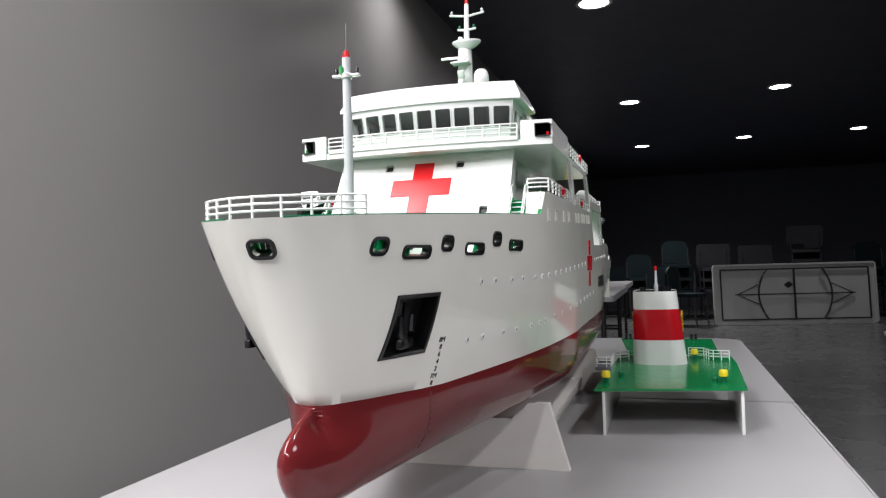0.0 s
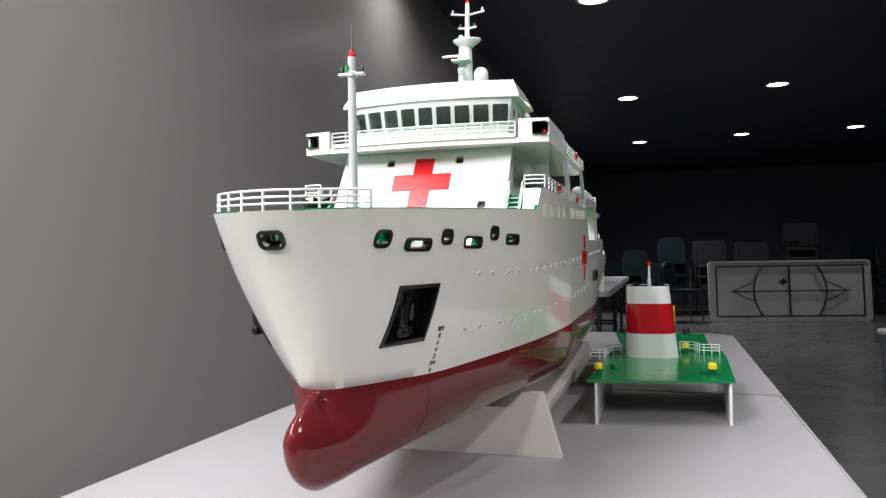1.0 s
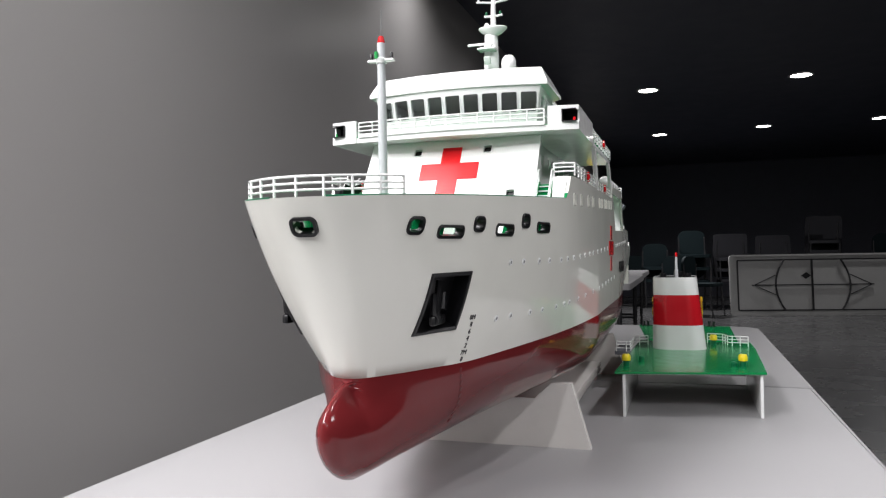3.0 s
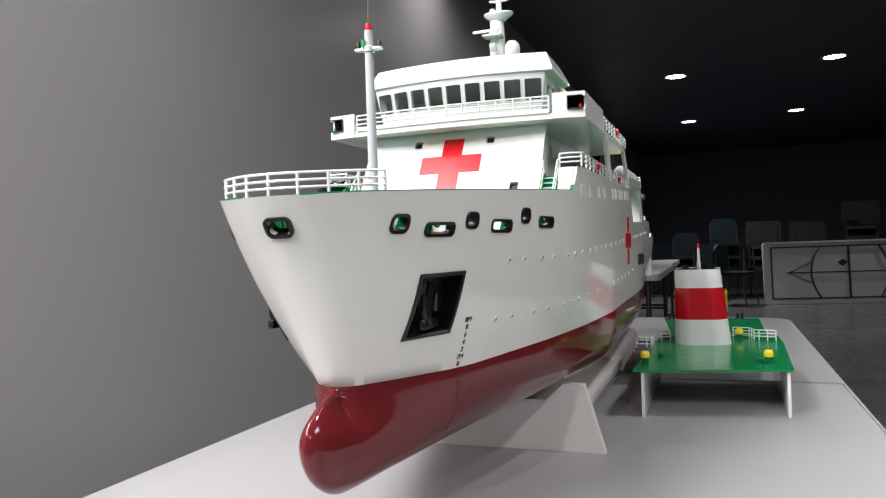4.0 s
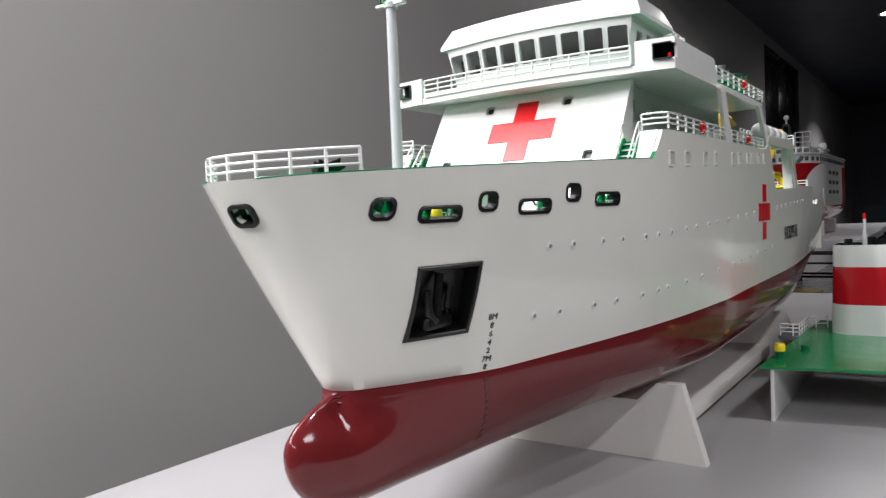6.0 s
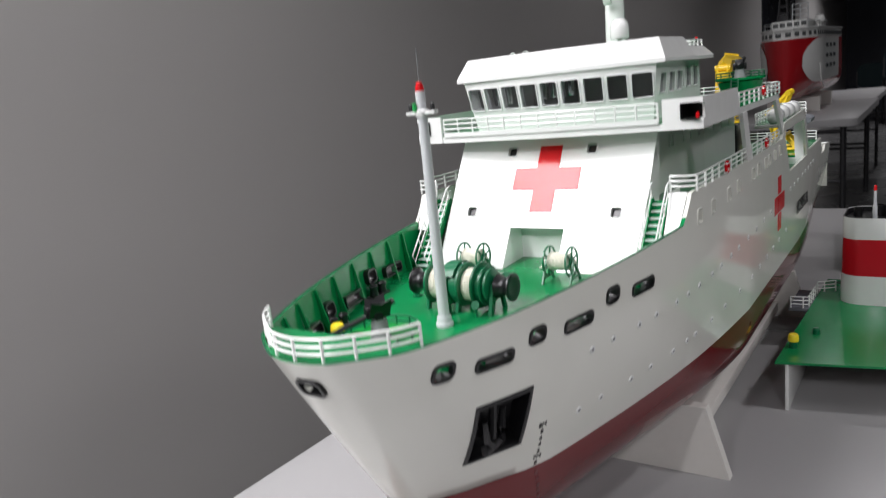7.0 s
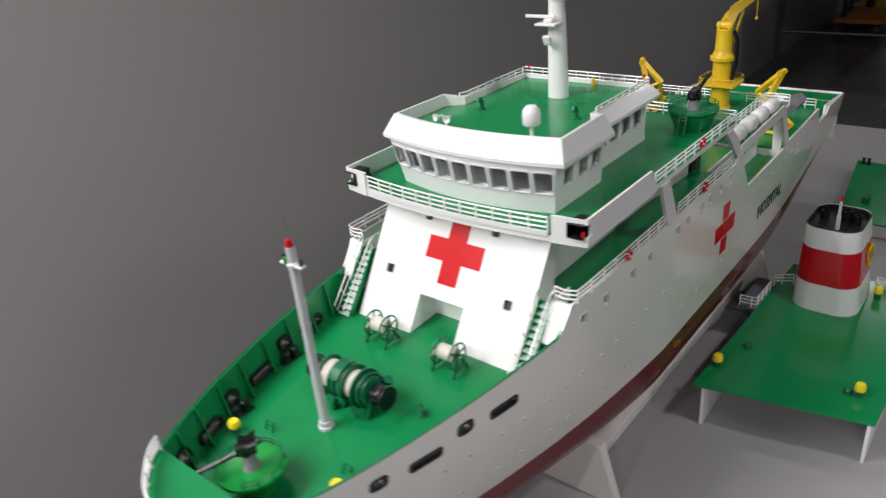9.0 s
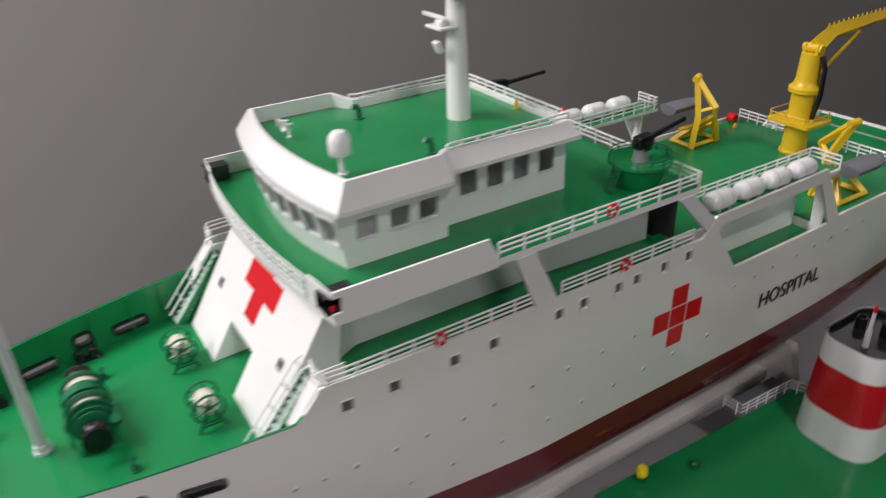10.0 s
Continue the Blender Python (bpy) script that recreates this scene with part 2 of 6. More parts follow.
def cut(ob, cutters, solver="EXACT"):
    """Cuts closed meshes out of a closed mesh and keeps the result as plain geometry."""
    tool = new("tool", cutters)
    mod = ob.modifiers.new("cut", "BOOLEAN")
    mod.operation, mod.solver, mod.object = "DIFFERENCE", solver, tool
    bpy.context.view_layer.update()
    me = bpy.data.meshes.new_from_object(ob.evaluated_get(bpy.context.evaluated_depsgraph_get()))
    ob.modifiers.clear()
    ob.data = me
    bpy.data.objects.remove(tool)
    return ob


def lettering(text, size, m, mat, parent, name="lettering", depth=0.0003):
    cu = bpy.data.curves.new(name, "FONT")
    cu.body, cu.size, cu.extrude, cu.align_x, cu.resolution_u = text, size, depth, "CENTER", 3
    tmp = new("tmp", cu)
    bpy.context.view_layer.update()
    me = bpy.data.meshes.new_from_object(tmp.evaluated_get(bpy.context.evaluated_depsgraph_get()))
    bpy.data.objects.remove(tmp)
    me.materials.clear()
    me.materials.append(mat)
    me.transform(m)
    ob = new(name, me)
    return attach(ob, parent)


# ---- the hall ----
def hall():
    t = 0.15
    bm = bmesh.new()
    box(bm, -6, 12, -6, 19, FLOOR_Z - 0.1, FLOOR_Z)
    solo("floor", bm, M_FLOOR, "dark grey smooth hall floor with faint scuffs", "floor", "structure", smooth=False)
    bm = bmesh.new()
    box(bm, WALL_X, 12, -6, 19, CEIL_Z, CEIL_Z + 0.1)
    solo("ceiling", bm, M_CEIL, "black painted hall ceiling with round downlights", "ceiling", "structure", smooth=False)
    # the grey wall, with an opening for the black door
    d0, d1, dz = 7.8, 9.75, 1.84
    bm = bmesh.new()
    box(bm, WALL_X - t, WALL_X, -6, d0, FLOOR_Z, CEIL_Z)
    box(bm, WALL_X - t, WALL_X, d1, 15.5, FLOOR_Z, CEIL_Z)
    box(bm, WALL_X - t, WALL_X, d0, d1, dz, CEIL_Z)
    solo("wall_west", bm, M_WALL, "plain satin grey painted side wall", "wall", "structure", smooth=False)
    door = tagged(new("door_1"), "closed black double door in the grey wall", "door", kind="structure")
    door.location = (WALL_X, (d0 + d1) / 2, FLOOR_Z)
    for a, b in ((d0 + 0.04, (d0 + d1) / 2 - 0.004), ((d0 + d1) / 2 + 0.004, d1 - 0.04)):
        bm = bmesh.new()
        box(bm, WALL_X - 0.1, WALL_X - 0.05, a, b, FLOOR_Z + 0.01, dz - 0.04, 0.004)
        leaf = part("leaf", bm, M_DOOR, door)
        bm = bmesh.new()
        tube(bm, [(WALL_X - 0.02, (a + b) / 2, FLOOR_Z + 0.95), (WALL_X - 0.02, (a + b) / 2, FLOOR_Z + 1.25)], 0.012, 10)
        part("handle", bm, M_STEEL, leaf)
    bm = bmesh.new()
    for a, b in ((d0, d0 + 0.04), (d1 - 0.04, d1)):
        box(bm, WALL_X - t, WALL_X + 0.01, a, b, FLOOR_Z, dz, 0.003)
    box(bm, WALL_X - t, WALL_X + 0.01, d0 + 0.04, d1 - 0.04, dz - 0.04, dz, 0.003)
    part("frame", bm, M_DOOR, door)
    for name, a in (("wall_north", (WALL_X - t, 12, 15.5, 15.65)), ("wall_east", (7.5, 7.65, -6, 15.5)), ("wall_south", (WALL_X - t, 12, -6.15, -6))):
        bm = bmesh.new()
        box(bm, a[0], a[1], a[2], a[3], FLOOR_Z, CEIL_Z)
        solo(name, bm, M_DARKWALL, "matt black hall wall", "wall", "structure", smooth=False)


hall()


def ceiling_light(x, y):
    ob = thing("ceiling_light", (x, y, CEIL_Z), "round recessed downlight, lit, in a black ceiling", "ceiling light", "hall downlights")
    bm = bmesh.new()
    lathe(bm, [(0.105, -0.002), (0.12, -0.002), (0.12, -0.012), (0.098, -0.012), (0.098, -0.002)], 28, Matrix.Translation((x, y, CEIL_Z)))
    part("rim", bm, M_STRUT, ob)
    bm = bmesh.new()
    lathe(bm, [(0.0, -0.006), (0.097, -0.006), (0.097, -0.003), (0.0, -0.003)], 28, Matrix.Translation((x, y, CEIL_Z)))
    part("diffuser", bm, M_LAMP, ob)
    return ob


# a fitting at every spot, the two added by the wall included
for lx, ly in LIGHT_SPOTS:
    ceiling_light(lx, ly)


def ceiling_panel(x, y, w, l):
    ob = thing("ceiling_panel_light", (x, y, CEIL_Z), "lit rectangular ceiling panel in a white frame, placed out of view", "ceiling light", "hall panels")
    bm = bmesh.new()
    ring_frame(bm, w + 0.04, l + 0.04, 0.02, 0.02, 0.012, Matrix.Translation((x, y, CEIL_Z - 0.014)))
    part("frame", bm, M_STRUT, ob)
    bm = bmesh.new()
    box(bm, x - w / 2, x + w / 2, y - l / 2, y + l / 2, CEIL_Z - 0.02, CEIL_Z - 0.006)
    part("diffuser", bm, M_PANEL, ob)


# the square pair are invented fittings for the added fill light
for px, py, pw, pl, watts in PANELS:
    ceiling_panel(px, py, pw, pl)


# ---- tables ----
def folding_table(at, length, width, label, split=True, inset=0.22, leg=0.014):
    """Built with its long side along local y, top at local z = 0, centre at the origin."""
    ob = thing("folding_table", at, label, "table")
    X, Y, Z = at
    halves = [(-length / 2, -0.002), (0.002, length / 2)] if split else [(-length / 2, length / 2)]
    for k, (a, b) in enumerate(halves):
        out = []
        for cx, cy, a0, r in ((width / 2, b, 0, 0.06 if b > 0.1 else 0.002), (-width / 2, b, 90, 0.06 if b > 0.1 else 0.002),
                              (-width / 2, a, 180, 0.06 if a < -0.1 else 0.002), (width / 2, a, 270, 0.06 if a < -0.1 else 0.002)):
            sx, sy = (-1 if cx > 0 else 1), (-1 if a0 < 180 else 1)
            out += [(X + cx + sx * r + r * math.cos(radians(a0 + 15 * j)), Y + cy + sy * r + r * math.sin(radians(a0 + 15 * j))) for j in range(7)]
        bm = bmesh.new()
        prism(bm, out, Z - 0.045, Z)
        es = [e for e in bm.edges if all(abs(v.co.z - Z) < 1e-6 for v in e.verts)]
        bmesh.ops.bevel(bm, geom=es, offset=0.006, segments=3, affect="EDGES", profile=0.5)
        part("top_half" if split else "tabletop", bm, M_TABLE, ob)
    for s in (-1, 1):
        y = Y + s * (length / 2 - inset)
        bm = bmesh.new()
        tube(bm, [(X - width / 2 + 0.08, y, FLOOR_Z), (X - width / 2 + 0.08, y, Z - 0.04)], leg, 10)
        tube(bm, [(X + width / 2 - 0.08, y, FLOOR_Z), (X + width / 2 - 0.08, y, Z - 0.04)], leg, 10)
        tube(bm, [(X - width / 2 + 0.08, y, Z - 0.385), (X + width / 2 - 0.08, y, Z - 0.385)], 0.01, 8)
        tube(bm, [(X - width / 2 + 0.08, y, Z - 0.08), (X + width / 2 - 0.08, y, Z - 0.08)], 0.012, 8)
        tube(bm, [(X, y, Z - 0.08), (X, y - s * 0.35, Z - 0.05)], 0.009, 8)
        part("leg_frame", bm, M_STEEL, ob)
    return ob


main_table = folding_table((0.0605, 0.925, 0.0), 2.01, 0.781, "white plastic folding table with a centre seam, under the ship")
far_table = folding_table((-0.58, 5.655, 0.0), 1.81, 0.95, "white plastic folding table by the wall carrying a red ship", False, 0.07, 0.018)
next_table = folding_table((-0.605, 7.36, 0.0), 1.58, 0.95, "white plastic folding table set against another by the wall", False)

# ---- hospital ship ----
ship = thing("model_ship", (0, 0.7, 0.055), "white and red model hospital ship with green decks on a stand", "model ship")
STERN = 1.375


def zw(y):
    """Height of the colour line, which rises a little going aft."""
    return float(np.interp(y, (0.1, 0.3, 0.65, 1.4), (0.1372, 0.1425, 0.1495, 0.1535)))


def ys(z):
    return 0.105 - 0.564 * (z - 0.137)


# half breadth at the rail against the square root of the distance aft of the stem
B_U = [0, 0.0447, 0.0632, 0.0894, 0.1183, 0.155, 0.1673, 0.2025, 0.2302, 0.2627, 0.2983, 0.3347, 0.3768, 0.4147, 0.4604, 0.4919, 0.5348, 0.5762, 0.61, 0.65, 0.7225, 0.85, 0.95, 1.05, 1.17]
B_X = [0, 0.0165, 0.0235, 0.0315, 0.0405, 0.0538, 0.0585, 0.0675, 0.0732, 0.0802, 0.0882, 0.0958, 0.104, 0.111, 0.1195, 0.125, 0.132, 0.138, 0.1413, 0.1437, 0.146, 0.147, 0.147, 0.143, 0.132]


def hermite(x, xs, yv):
    d = [(yv[i + 1] - yv[i]) / (xs[i + 1] - xs[i]) for i in range(len(xs) - 1)]
    m = [d[0]] + [(d[i - 1] + d[i]) / 2 if d[i - 1] * d[i] > 0 else 0 for i in range(1, len(d))] + [d[-1]]
    x = min(max(x, xs[0]), xs[-1])
    i = min(max(j for j in range(len(xs)) if xs[j] <= x), len(xs) - 2)
    h = xs[i + 1] - xs[i]
    t = (x - xs[i]) / h
    return (2 * t**3 - 3 * t**2 + 1) * yv[i] + (t**3 - 2 * t**2 + t) * h * m[i] + (3 * t**2 - 2 * t**3) * yv[i + 1] + (t**3 - t**2) * h * m[i + 1]


def beam(s):
    """Half breadth at a distance s aft of the stem."""
    return hermite(math.sqrt(max(s, 0)), B_U, B_X)


def along(s, z):
    """The place along the hull of a point s aft of the stem, at a height z."""
    w = min(max((s - 0.04) / 0.55, 0), 1)
    w = w * w * (3 - 2 * w)
    return s + ys(z) * (1 - w) + 0.02 * w


def lean(s):
    """How far the middle line bends to port towards the bow."""
    t = min(max(s / 0.3, 0), 1)
    return 0.003 * (1 - t * t * (3 - 2 * t))


def xside(s, side):
    b = beam(s)
    return lean(s) + side * (b - lean(s) * (1 - math.exp(-b / 0.028)))


def flare(s, y, z):
    """How far the side falls in below the rail, s aft of the stem."""
    t = min(max((y - 0.85) / 0.5, 0), 1)
    k = float(np.interp(s, (0, 0.026, 0.045, 0.0756, 0.1, 0.16, 0.24, 0.34, 0.55), (0.42, 0.42, 0.34, 0.21, 0.175, 0.165, 0.145, 0.12, 0.02)))
    low = zw(y)
    return (k * beam(s) + 0.014 * t * t * (3 - 2 * t)) * min(max(0.0, (0.268 - z) / (0.268 - low)), 1.1) ** 2


def half_at(y, z, side=1):
    a, b = 0.0, 1.6
    for _ in range(40):
        c = (a + b) / 2
        a, b = (c, b) if along(c, z) < y else (a, c)
    return side * xside((a + b) / 2, side) - flare((a + b) / 2, y, z)


def rim_z(y):
    return 0.2725 + 0.046 * (y - 0.01)


TOP_Y = [0.0, 0.352, 0.372, 0.76, 0.776, 0.945, 0.985, 1.16, 1.175, 1.235, 1.25, 1.4]
TOP_Z = [0.2725, 0.2882, 0.314, 0.3145, 0.333, 0.338, 0.2725, 0.272, 0.242, 0.241, 0.25, 0.238]


def top_z(y):
    return rim_z(y) if y < 0.352 else float(np.interp(y, TOP_Y, TOP_Z))


def deck_z(y):
    return 0.236 + 0.035 * y


def topsides():
    ss = sorted({round(0.34 * (k / 59) ** 2.2, 5) for k in range(60)} | {round(v, 5) for v in np.arange(0.345, 1.3, 0.012)}
                | {v - 0.02 for v in (0.352, 0.372, 0.76, 0.776, 0.945, 0.985, 1.16, 1.175, 1.235, 1.25)})
    end = STERN - 0.02
    ss = [s for s in ss if s < end] + [end]
    rows = 14

    cols = [(-1, s) for s in reversed(ss) if s > 0] + [(1, s) for s in ss]
    bm = bmesh.new()
    outer, inner = [], []
    for side, s in cols:
        yt = along(s, 0.28)
        zt = top_z(yt)
        yt = along(s, zt)
        zt = top_z(yt)
        a, b = [], []
        zl = zw(along(s, 0.14))
        for k in range(rows + 1):
            z = zl + (zt - zl) * k / rows
            y, c = along(s, z), lean(s)
            x = xside(s, side) - side * flare(s, y, z)
            d = side * (x - c)
            a.append(bm.verts.new((x, y, z)))
            b.append(bm.verts.new((c + side * (max(d - 0.0032, 0) if d > 0.006 else d * 0.45), y + 0.004 * math.exp(-s / 0.01), z)))
        outer.append(a)
        inner.append(b)
    for i in range(len(cols) - 1):
        for k in range(rows):
            bm.faces.new((outer[i][k], outer[i + 1][k], outer[i + 1][k + 1], outer[i][k + 1]))
            f = bm.faces.new((inner[i][k], inner[i][k + 1], inner[i + 1][k + 1], inner[i + 1][k]))
            if abs(cols[i][1]) < 0.34:
                f.material_index = 1
        f = bm.faces.new((outer[i][rows], outer[i + 1][rows], inner[i + 1][rows], inner[i][rows]))
        if abs(cols[i][1]) < 0.335:
            f.material_index = 1
        bm.faces.new((outer[i][0], inner[i][0], inner[i + 1][0], outer[i + 1][0]))
    for i in (0, len(cols) - 1):
        for k in range(rows):
            bm.faces.new((outer[i][k], outer[i][k + 1], inner[i][k + 1], inner[i][k]))
    ob = part("hull_side", bm, [M_HULL, M_GREEN], ship, "glossy white hull sides with a green rim", angle=62)
    return ob


def facing(y, z, side=1):
    """A frame on the hull side at y, z: local x aft, local y up the side, local z outwards."""
    s = 0.002
    p = Vector((side * half_at(y, z, side), y, z))
    a = Vector((side * (half_at(y + s, z, side) - half_at(y - s, z, side)), 2 * s, 0)).normalized()
    u = Vector((side * (half_at(y, z + s, side) - half_at(y, z - s, side)), 0, 2 * s)).normalized()
    n = a.cross(u).normalized() * side
    n = n if n.x * side > 0 else -n
    u = n.cross(a) if side > 0 else a.cross(n)
    m = Matrix.Identity(4)
    for c, v in enumerate((a, u, n, p)):
        m.col[c][:3] = v
    return m


FAIRLEADS = [(0.0849, 0.2539, 0.017, 0.0135), (0.1215, 0.2498, 0.032, 0.0105), (0.156, 0.2564, 0.0168, 0.013),
             (0.199, 0.2524, 0.0335, 0.0108), (0.2385, 0.2612, 0.0175, 0.0135), (0.282, 0.2562, 0.034, 0.0108)]
SIDE_SLOTS = [0.391, 0.43, 0.483, 0.52, 0.587, 0.614, 0.654, 0.676, 0.71, 0.742]


def slot_z(y):
    return 0.2895 + 0.036 * (y - 0.392)


def at_stem(z):
    """A frame on the stem itself: local x across, local y up, local z forward."""
    n = Vector((0, -1, -0.564)).normalized()
    m = Matrix.Identity(4)
    for c, v in enumerate(((1, 0, 0), Vector((0, -0.564, 1)).normalized(), n, (lean(0) + 0.001, ys(z), z))):
        m.col[c][:3] = v
    return m


def on_hull(y, z, side, out=0.0):
    m = facing(y, z, side)
    return m.to_translation() + m.to_3x3() @ Vector((0, 0, out))


def step_aft(y, z, side, d):
    """The y reached by going a length d along the hull side from y."""
    n = 8
    for _ in range(n):
        k = 0.0008
        g = (half_at(y + k, z, side) - half_at(y - k, z, side)) / (2 * k)
        y = max(y + d / n / math.sqrt(1 + g * g), ys(z) + 0.0005)
    return y


def bent_frame(bm, w, h, r, wide, y, z, side, proud, deep):
    """A rounded frame that follows the hull side."""
    def fine(line):
        res = []
        for a, b in zip(line, line[1:] + line[:1]):
            n = max(1, int(math.dist(a, b) / 0.004))
            res += [(a[0] + (b[0] - a[0]) * k / n, a[1] + (b[1] - a[1]) * k / n) for k in range(n)]
        return res
    o = fine(rounded(w, h, r))
    q = [(a * (1 - 2 * wide / w), b * (1 - 2 * wide / h)) for a, b in o]
    rings = [[bm.verts.new(on_hull(step_aft(y, z + b, side, a), z + b, side, d)) for a, b in line] for line, d in ((o, -deep), (o, proud * 0.6), ([(a * (1 - 0.5 * wide / w), b * (1 - 0.5 * wide / h)) for a, b in o], proud), (q, proud * 0.7), (q, -deep))]
    for a, b in zip(rings, rings[1:]):
        for k in range(len(o)):
            bm.faces.new((a[k], a[(k + 1) % len(o)], b[(k + 1) % len(o)], b[k]))


def hull():
    top = topsides()
    cutters = bmesh.new()

    def pierce(m, w, h):
        out = rounded(w - 0.003, h - 0.003, min(w, h) * 0.3)
        lo = [cutters.verts.new(m @ Vector((x, v, -0.014))) for x, v in out]
        hi = [cutters.verts.new(m @ Vector((x, v, 0.008))) for x, v in out]
        cutters.faces.new(lo[::-1])
        cutters.faces.new(hi)
        for i in range(len(out)):
            cutters.faces.new((lo[i], lo[(i + 1) % len(out)], hi[(i + 1) % len(out)], hi[i]))

    pierce(at_stem(0.2535), 0.019, 0.0135)
    for side in (-1, 1):
        for y, z, w, h in FAIRLEADS:
            pierce(facing(y, z, side), w, h)
        prism(cutters, [(0.776, 0.3225), (0.938, 0.3235), (0.968, 0.268), (0.815, 0.265)], side * 0.13, side * 0.16, "x")
        for y in SIDE_SLOTS:
            prism(cutters, [(y + a, slot_z(y) + b) for a, b in rounded(0.0086, 0.0112, 0.0012, 2)], side * 0.13, side * 0.16, "x")
        # the anchor pocket
        prism(cutters, [(0.1168, 0.2158), (0.1581, 0.2165), (0.1618, 0.173), (0.1243, 0.1713)], side * 0.05, side * 0.12, "x")
    bmesh.ops.recalc_face_normals(cutters, faces=cutters.faces)
    me = bpy.data.meshes.new("tool")
    cutters.to_mesh(me)
    cutters.free()
    cut(top, me, "MANIFOLD")
    bm = bmesh.new()
    ring_frame(bm, 0.0205, 0.015, 0.005, 0.0023, 0.0052, at_stem(0.2535) @ Matrix.Translation((0, 0, -0.0036)))
    part("fairlead", bm, M_BLACK, ship, "black rounded fairlead frame")
    for side in (-1, 1):
        for y, z, w, h in FAIRLEADS:
            bm = bmesh.new()
            bent_frame(bm, w, h, min(w, h) * 0.36, 0.0022, y, z, side, 0.0012, 0.0066)
            ring_frame(bm, w, h, min(w, h) * 0.36, 0.0018, 0.0008, facing(y, z, side) @ Matrix.Translation((0, 0, -0.0072)))
            part("fairlead", bm, M_BLACK, ship, "black rounded fairlead frame")
        # slot rims along the side
        for y in SIDE_SLOTS:
            bm = bmesh.new()
            m = facing(y, slot_z(y), side)
            ring_frame(bm, 0.0112, 0.0138, 0.0018, 0.0009, 0.001, m)
            slot = part("window_slot", bm, M_HULL, ship)
            # plate added in the slot, its dark tone standing in for the shaded recess
            bm = bmesh.new()
            box(bm, -0.0046, 0.0046, -0.006, 0.006, -0.0032, -0.0024, 0, m)
            part("pane", bm, M_TINT, slot, smooth=False)


hull()


def lower_hull():
    zn, zk, yj = 0.1372, 0.0565, 0.17      # neck under the stem, keel, end of the nose

    def nose(z):
        """The profile: a plumb neck under the stem, then the bulb."""
        if z > 0.1345:
            return 0.105
        if z > 0.105:
            t = ((0.1345 - z) / 0.0295) ** 1.7
            return 0.105 - 0.0425 * (1 - (1 - t) ** 2.5) ** 0.42
        return 0.122 - 0.0595 * math.sqrt(max(0, 1 - ((0.105 - z) / 0.0485) ** 2))

    def keel(y):
        return zk + max(0, y - 0.98) ** 2 * 0.55

    def half(y, z, side):
        zl = zw(y)
        a = 0.0
        if y > 0.10495:
            d = min(max((zl - z) / (zl - keel(y)), 0), 1)
            n = float(np.interp(y, [0.1, 0.2, 0.35, 0.55, 1.0, 1.34], [1.7, 1.9, 2.5, 4.0, 3.4, 2.2]))
            a = side * (side * half_at(y, zl, side) - lean(y - 0.105)) * max(0, 1 - d**n) ** 0.62
        if z > 0.0955:
            q = 0.3 + 0.7 * (0.5 + 0.5 * math.cos(math.pi * min((z - 0.0955) / 0.04, 1)))
        else:
            q = max(0, 1 - ((0.0955 - z) / 0.039) ** 2.4) ** 0.5
        f = min(max((y - nose(z)) / 0.062, 0), 1)
        b = 0.0205 * q * math.sqrt(1 - (1 - f) ** 2) * max(0.0, 1 - max(0, y - 0.125) / 0.24)
        return (a**2.4 + b**2.4) ** (1 / 2.4)

    global bottom_half
    bottom_half = half

    levels = [0.1372, 0.1355, 0.134, 0.1328, 0.1318, 0.131, 0.1303, 0.1297, 0.1293, 0.1287, 0.1278, 0.1266, 0.1252, 0.1235, 0.1215, 0.119, 0.116, 0.112,
              0.107, 0.102, 0.096, 0.09, 0.084, 0.078, 0.073, 0.069, 0.0655, 0.0625, 0.06, 0.058, 0.0568, zk]
    m = 26
    stations = [0.17 + 0.055 * k / 4 for k in range(1, 5)] + list(np.arange(0.245, STERN, 0.02)) + [STERN]
    bm = bmesh.new()
    cols = []
    for j in range(m + len(stations)):
        line = []
        for side in (1, -1):
            vs = []
            for level in levels:
                c = (zn - level) / (zn - zk)
                if j < m:
                    y0 = nose(level)
                    y = y0 + (yj - y0) * (j / (m - 1)) ** 2
                else:
                    y = stations[j - m]
                z = zw(y) + (keel(y) - zw(y)) * c
                w = half(y, z, side) if j else 0.0
                vs.append((lean(max(y - 0.105, 0)) + side * w, y, z))
            line += vs if side == 1 else vs[::-1][1:]
        cols.append([bm.verts.new(v) for v in line])
    for a, b in zip(cols, cols[1:]):
        for k in range(len(a) - 1):
            bm.faces.new((a[k], a[k + 1], b[k + 1], b[k]))
    bm.faces.new(cols[-1][::-1])
    bmesh.ops.remove_doubles(bm, verts=bm.verts, dist=1e-5)
    bmesh.ops.recalc_face_normals(bm, faces=bm.faces)
    part("bottom", bm, M_RED, ship, "glossy dark red underwater hull with bulbous bow", angle=60)
    # transom above the colour line
    bm = bmesh.new()
    w = half_at(STERN, 0.2)
    prism(bm, [(-w, zw(STERN)), (w, zw(STERN)), (w, 0.238), (-w, 0.238)], STERN - 0.004, STERN, "y")
    part("transom", bm, M_HULL, ship)
    # rudder and propellers under the counter
    bm = bmesh.new()
    prism(bm, [(1.22, 0.075), (1.26, 0.075), (1.265, 0.14), (1.215, 0.14)], -0.004, 0.004, "x")
    part("rudder", bm, M_RED, ship)
    for x in (-0.055, 0.055):
        bm = bmesh.new()
        tube(bm, [(x, 1.0, 0.085), (x, 1.17, 0.085)], 0.004, 10)
        part("shaft", bm, M_GUNGREY, ship)


lower_hull()


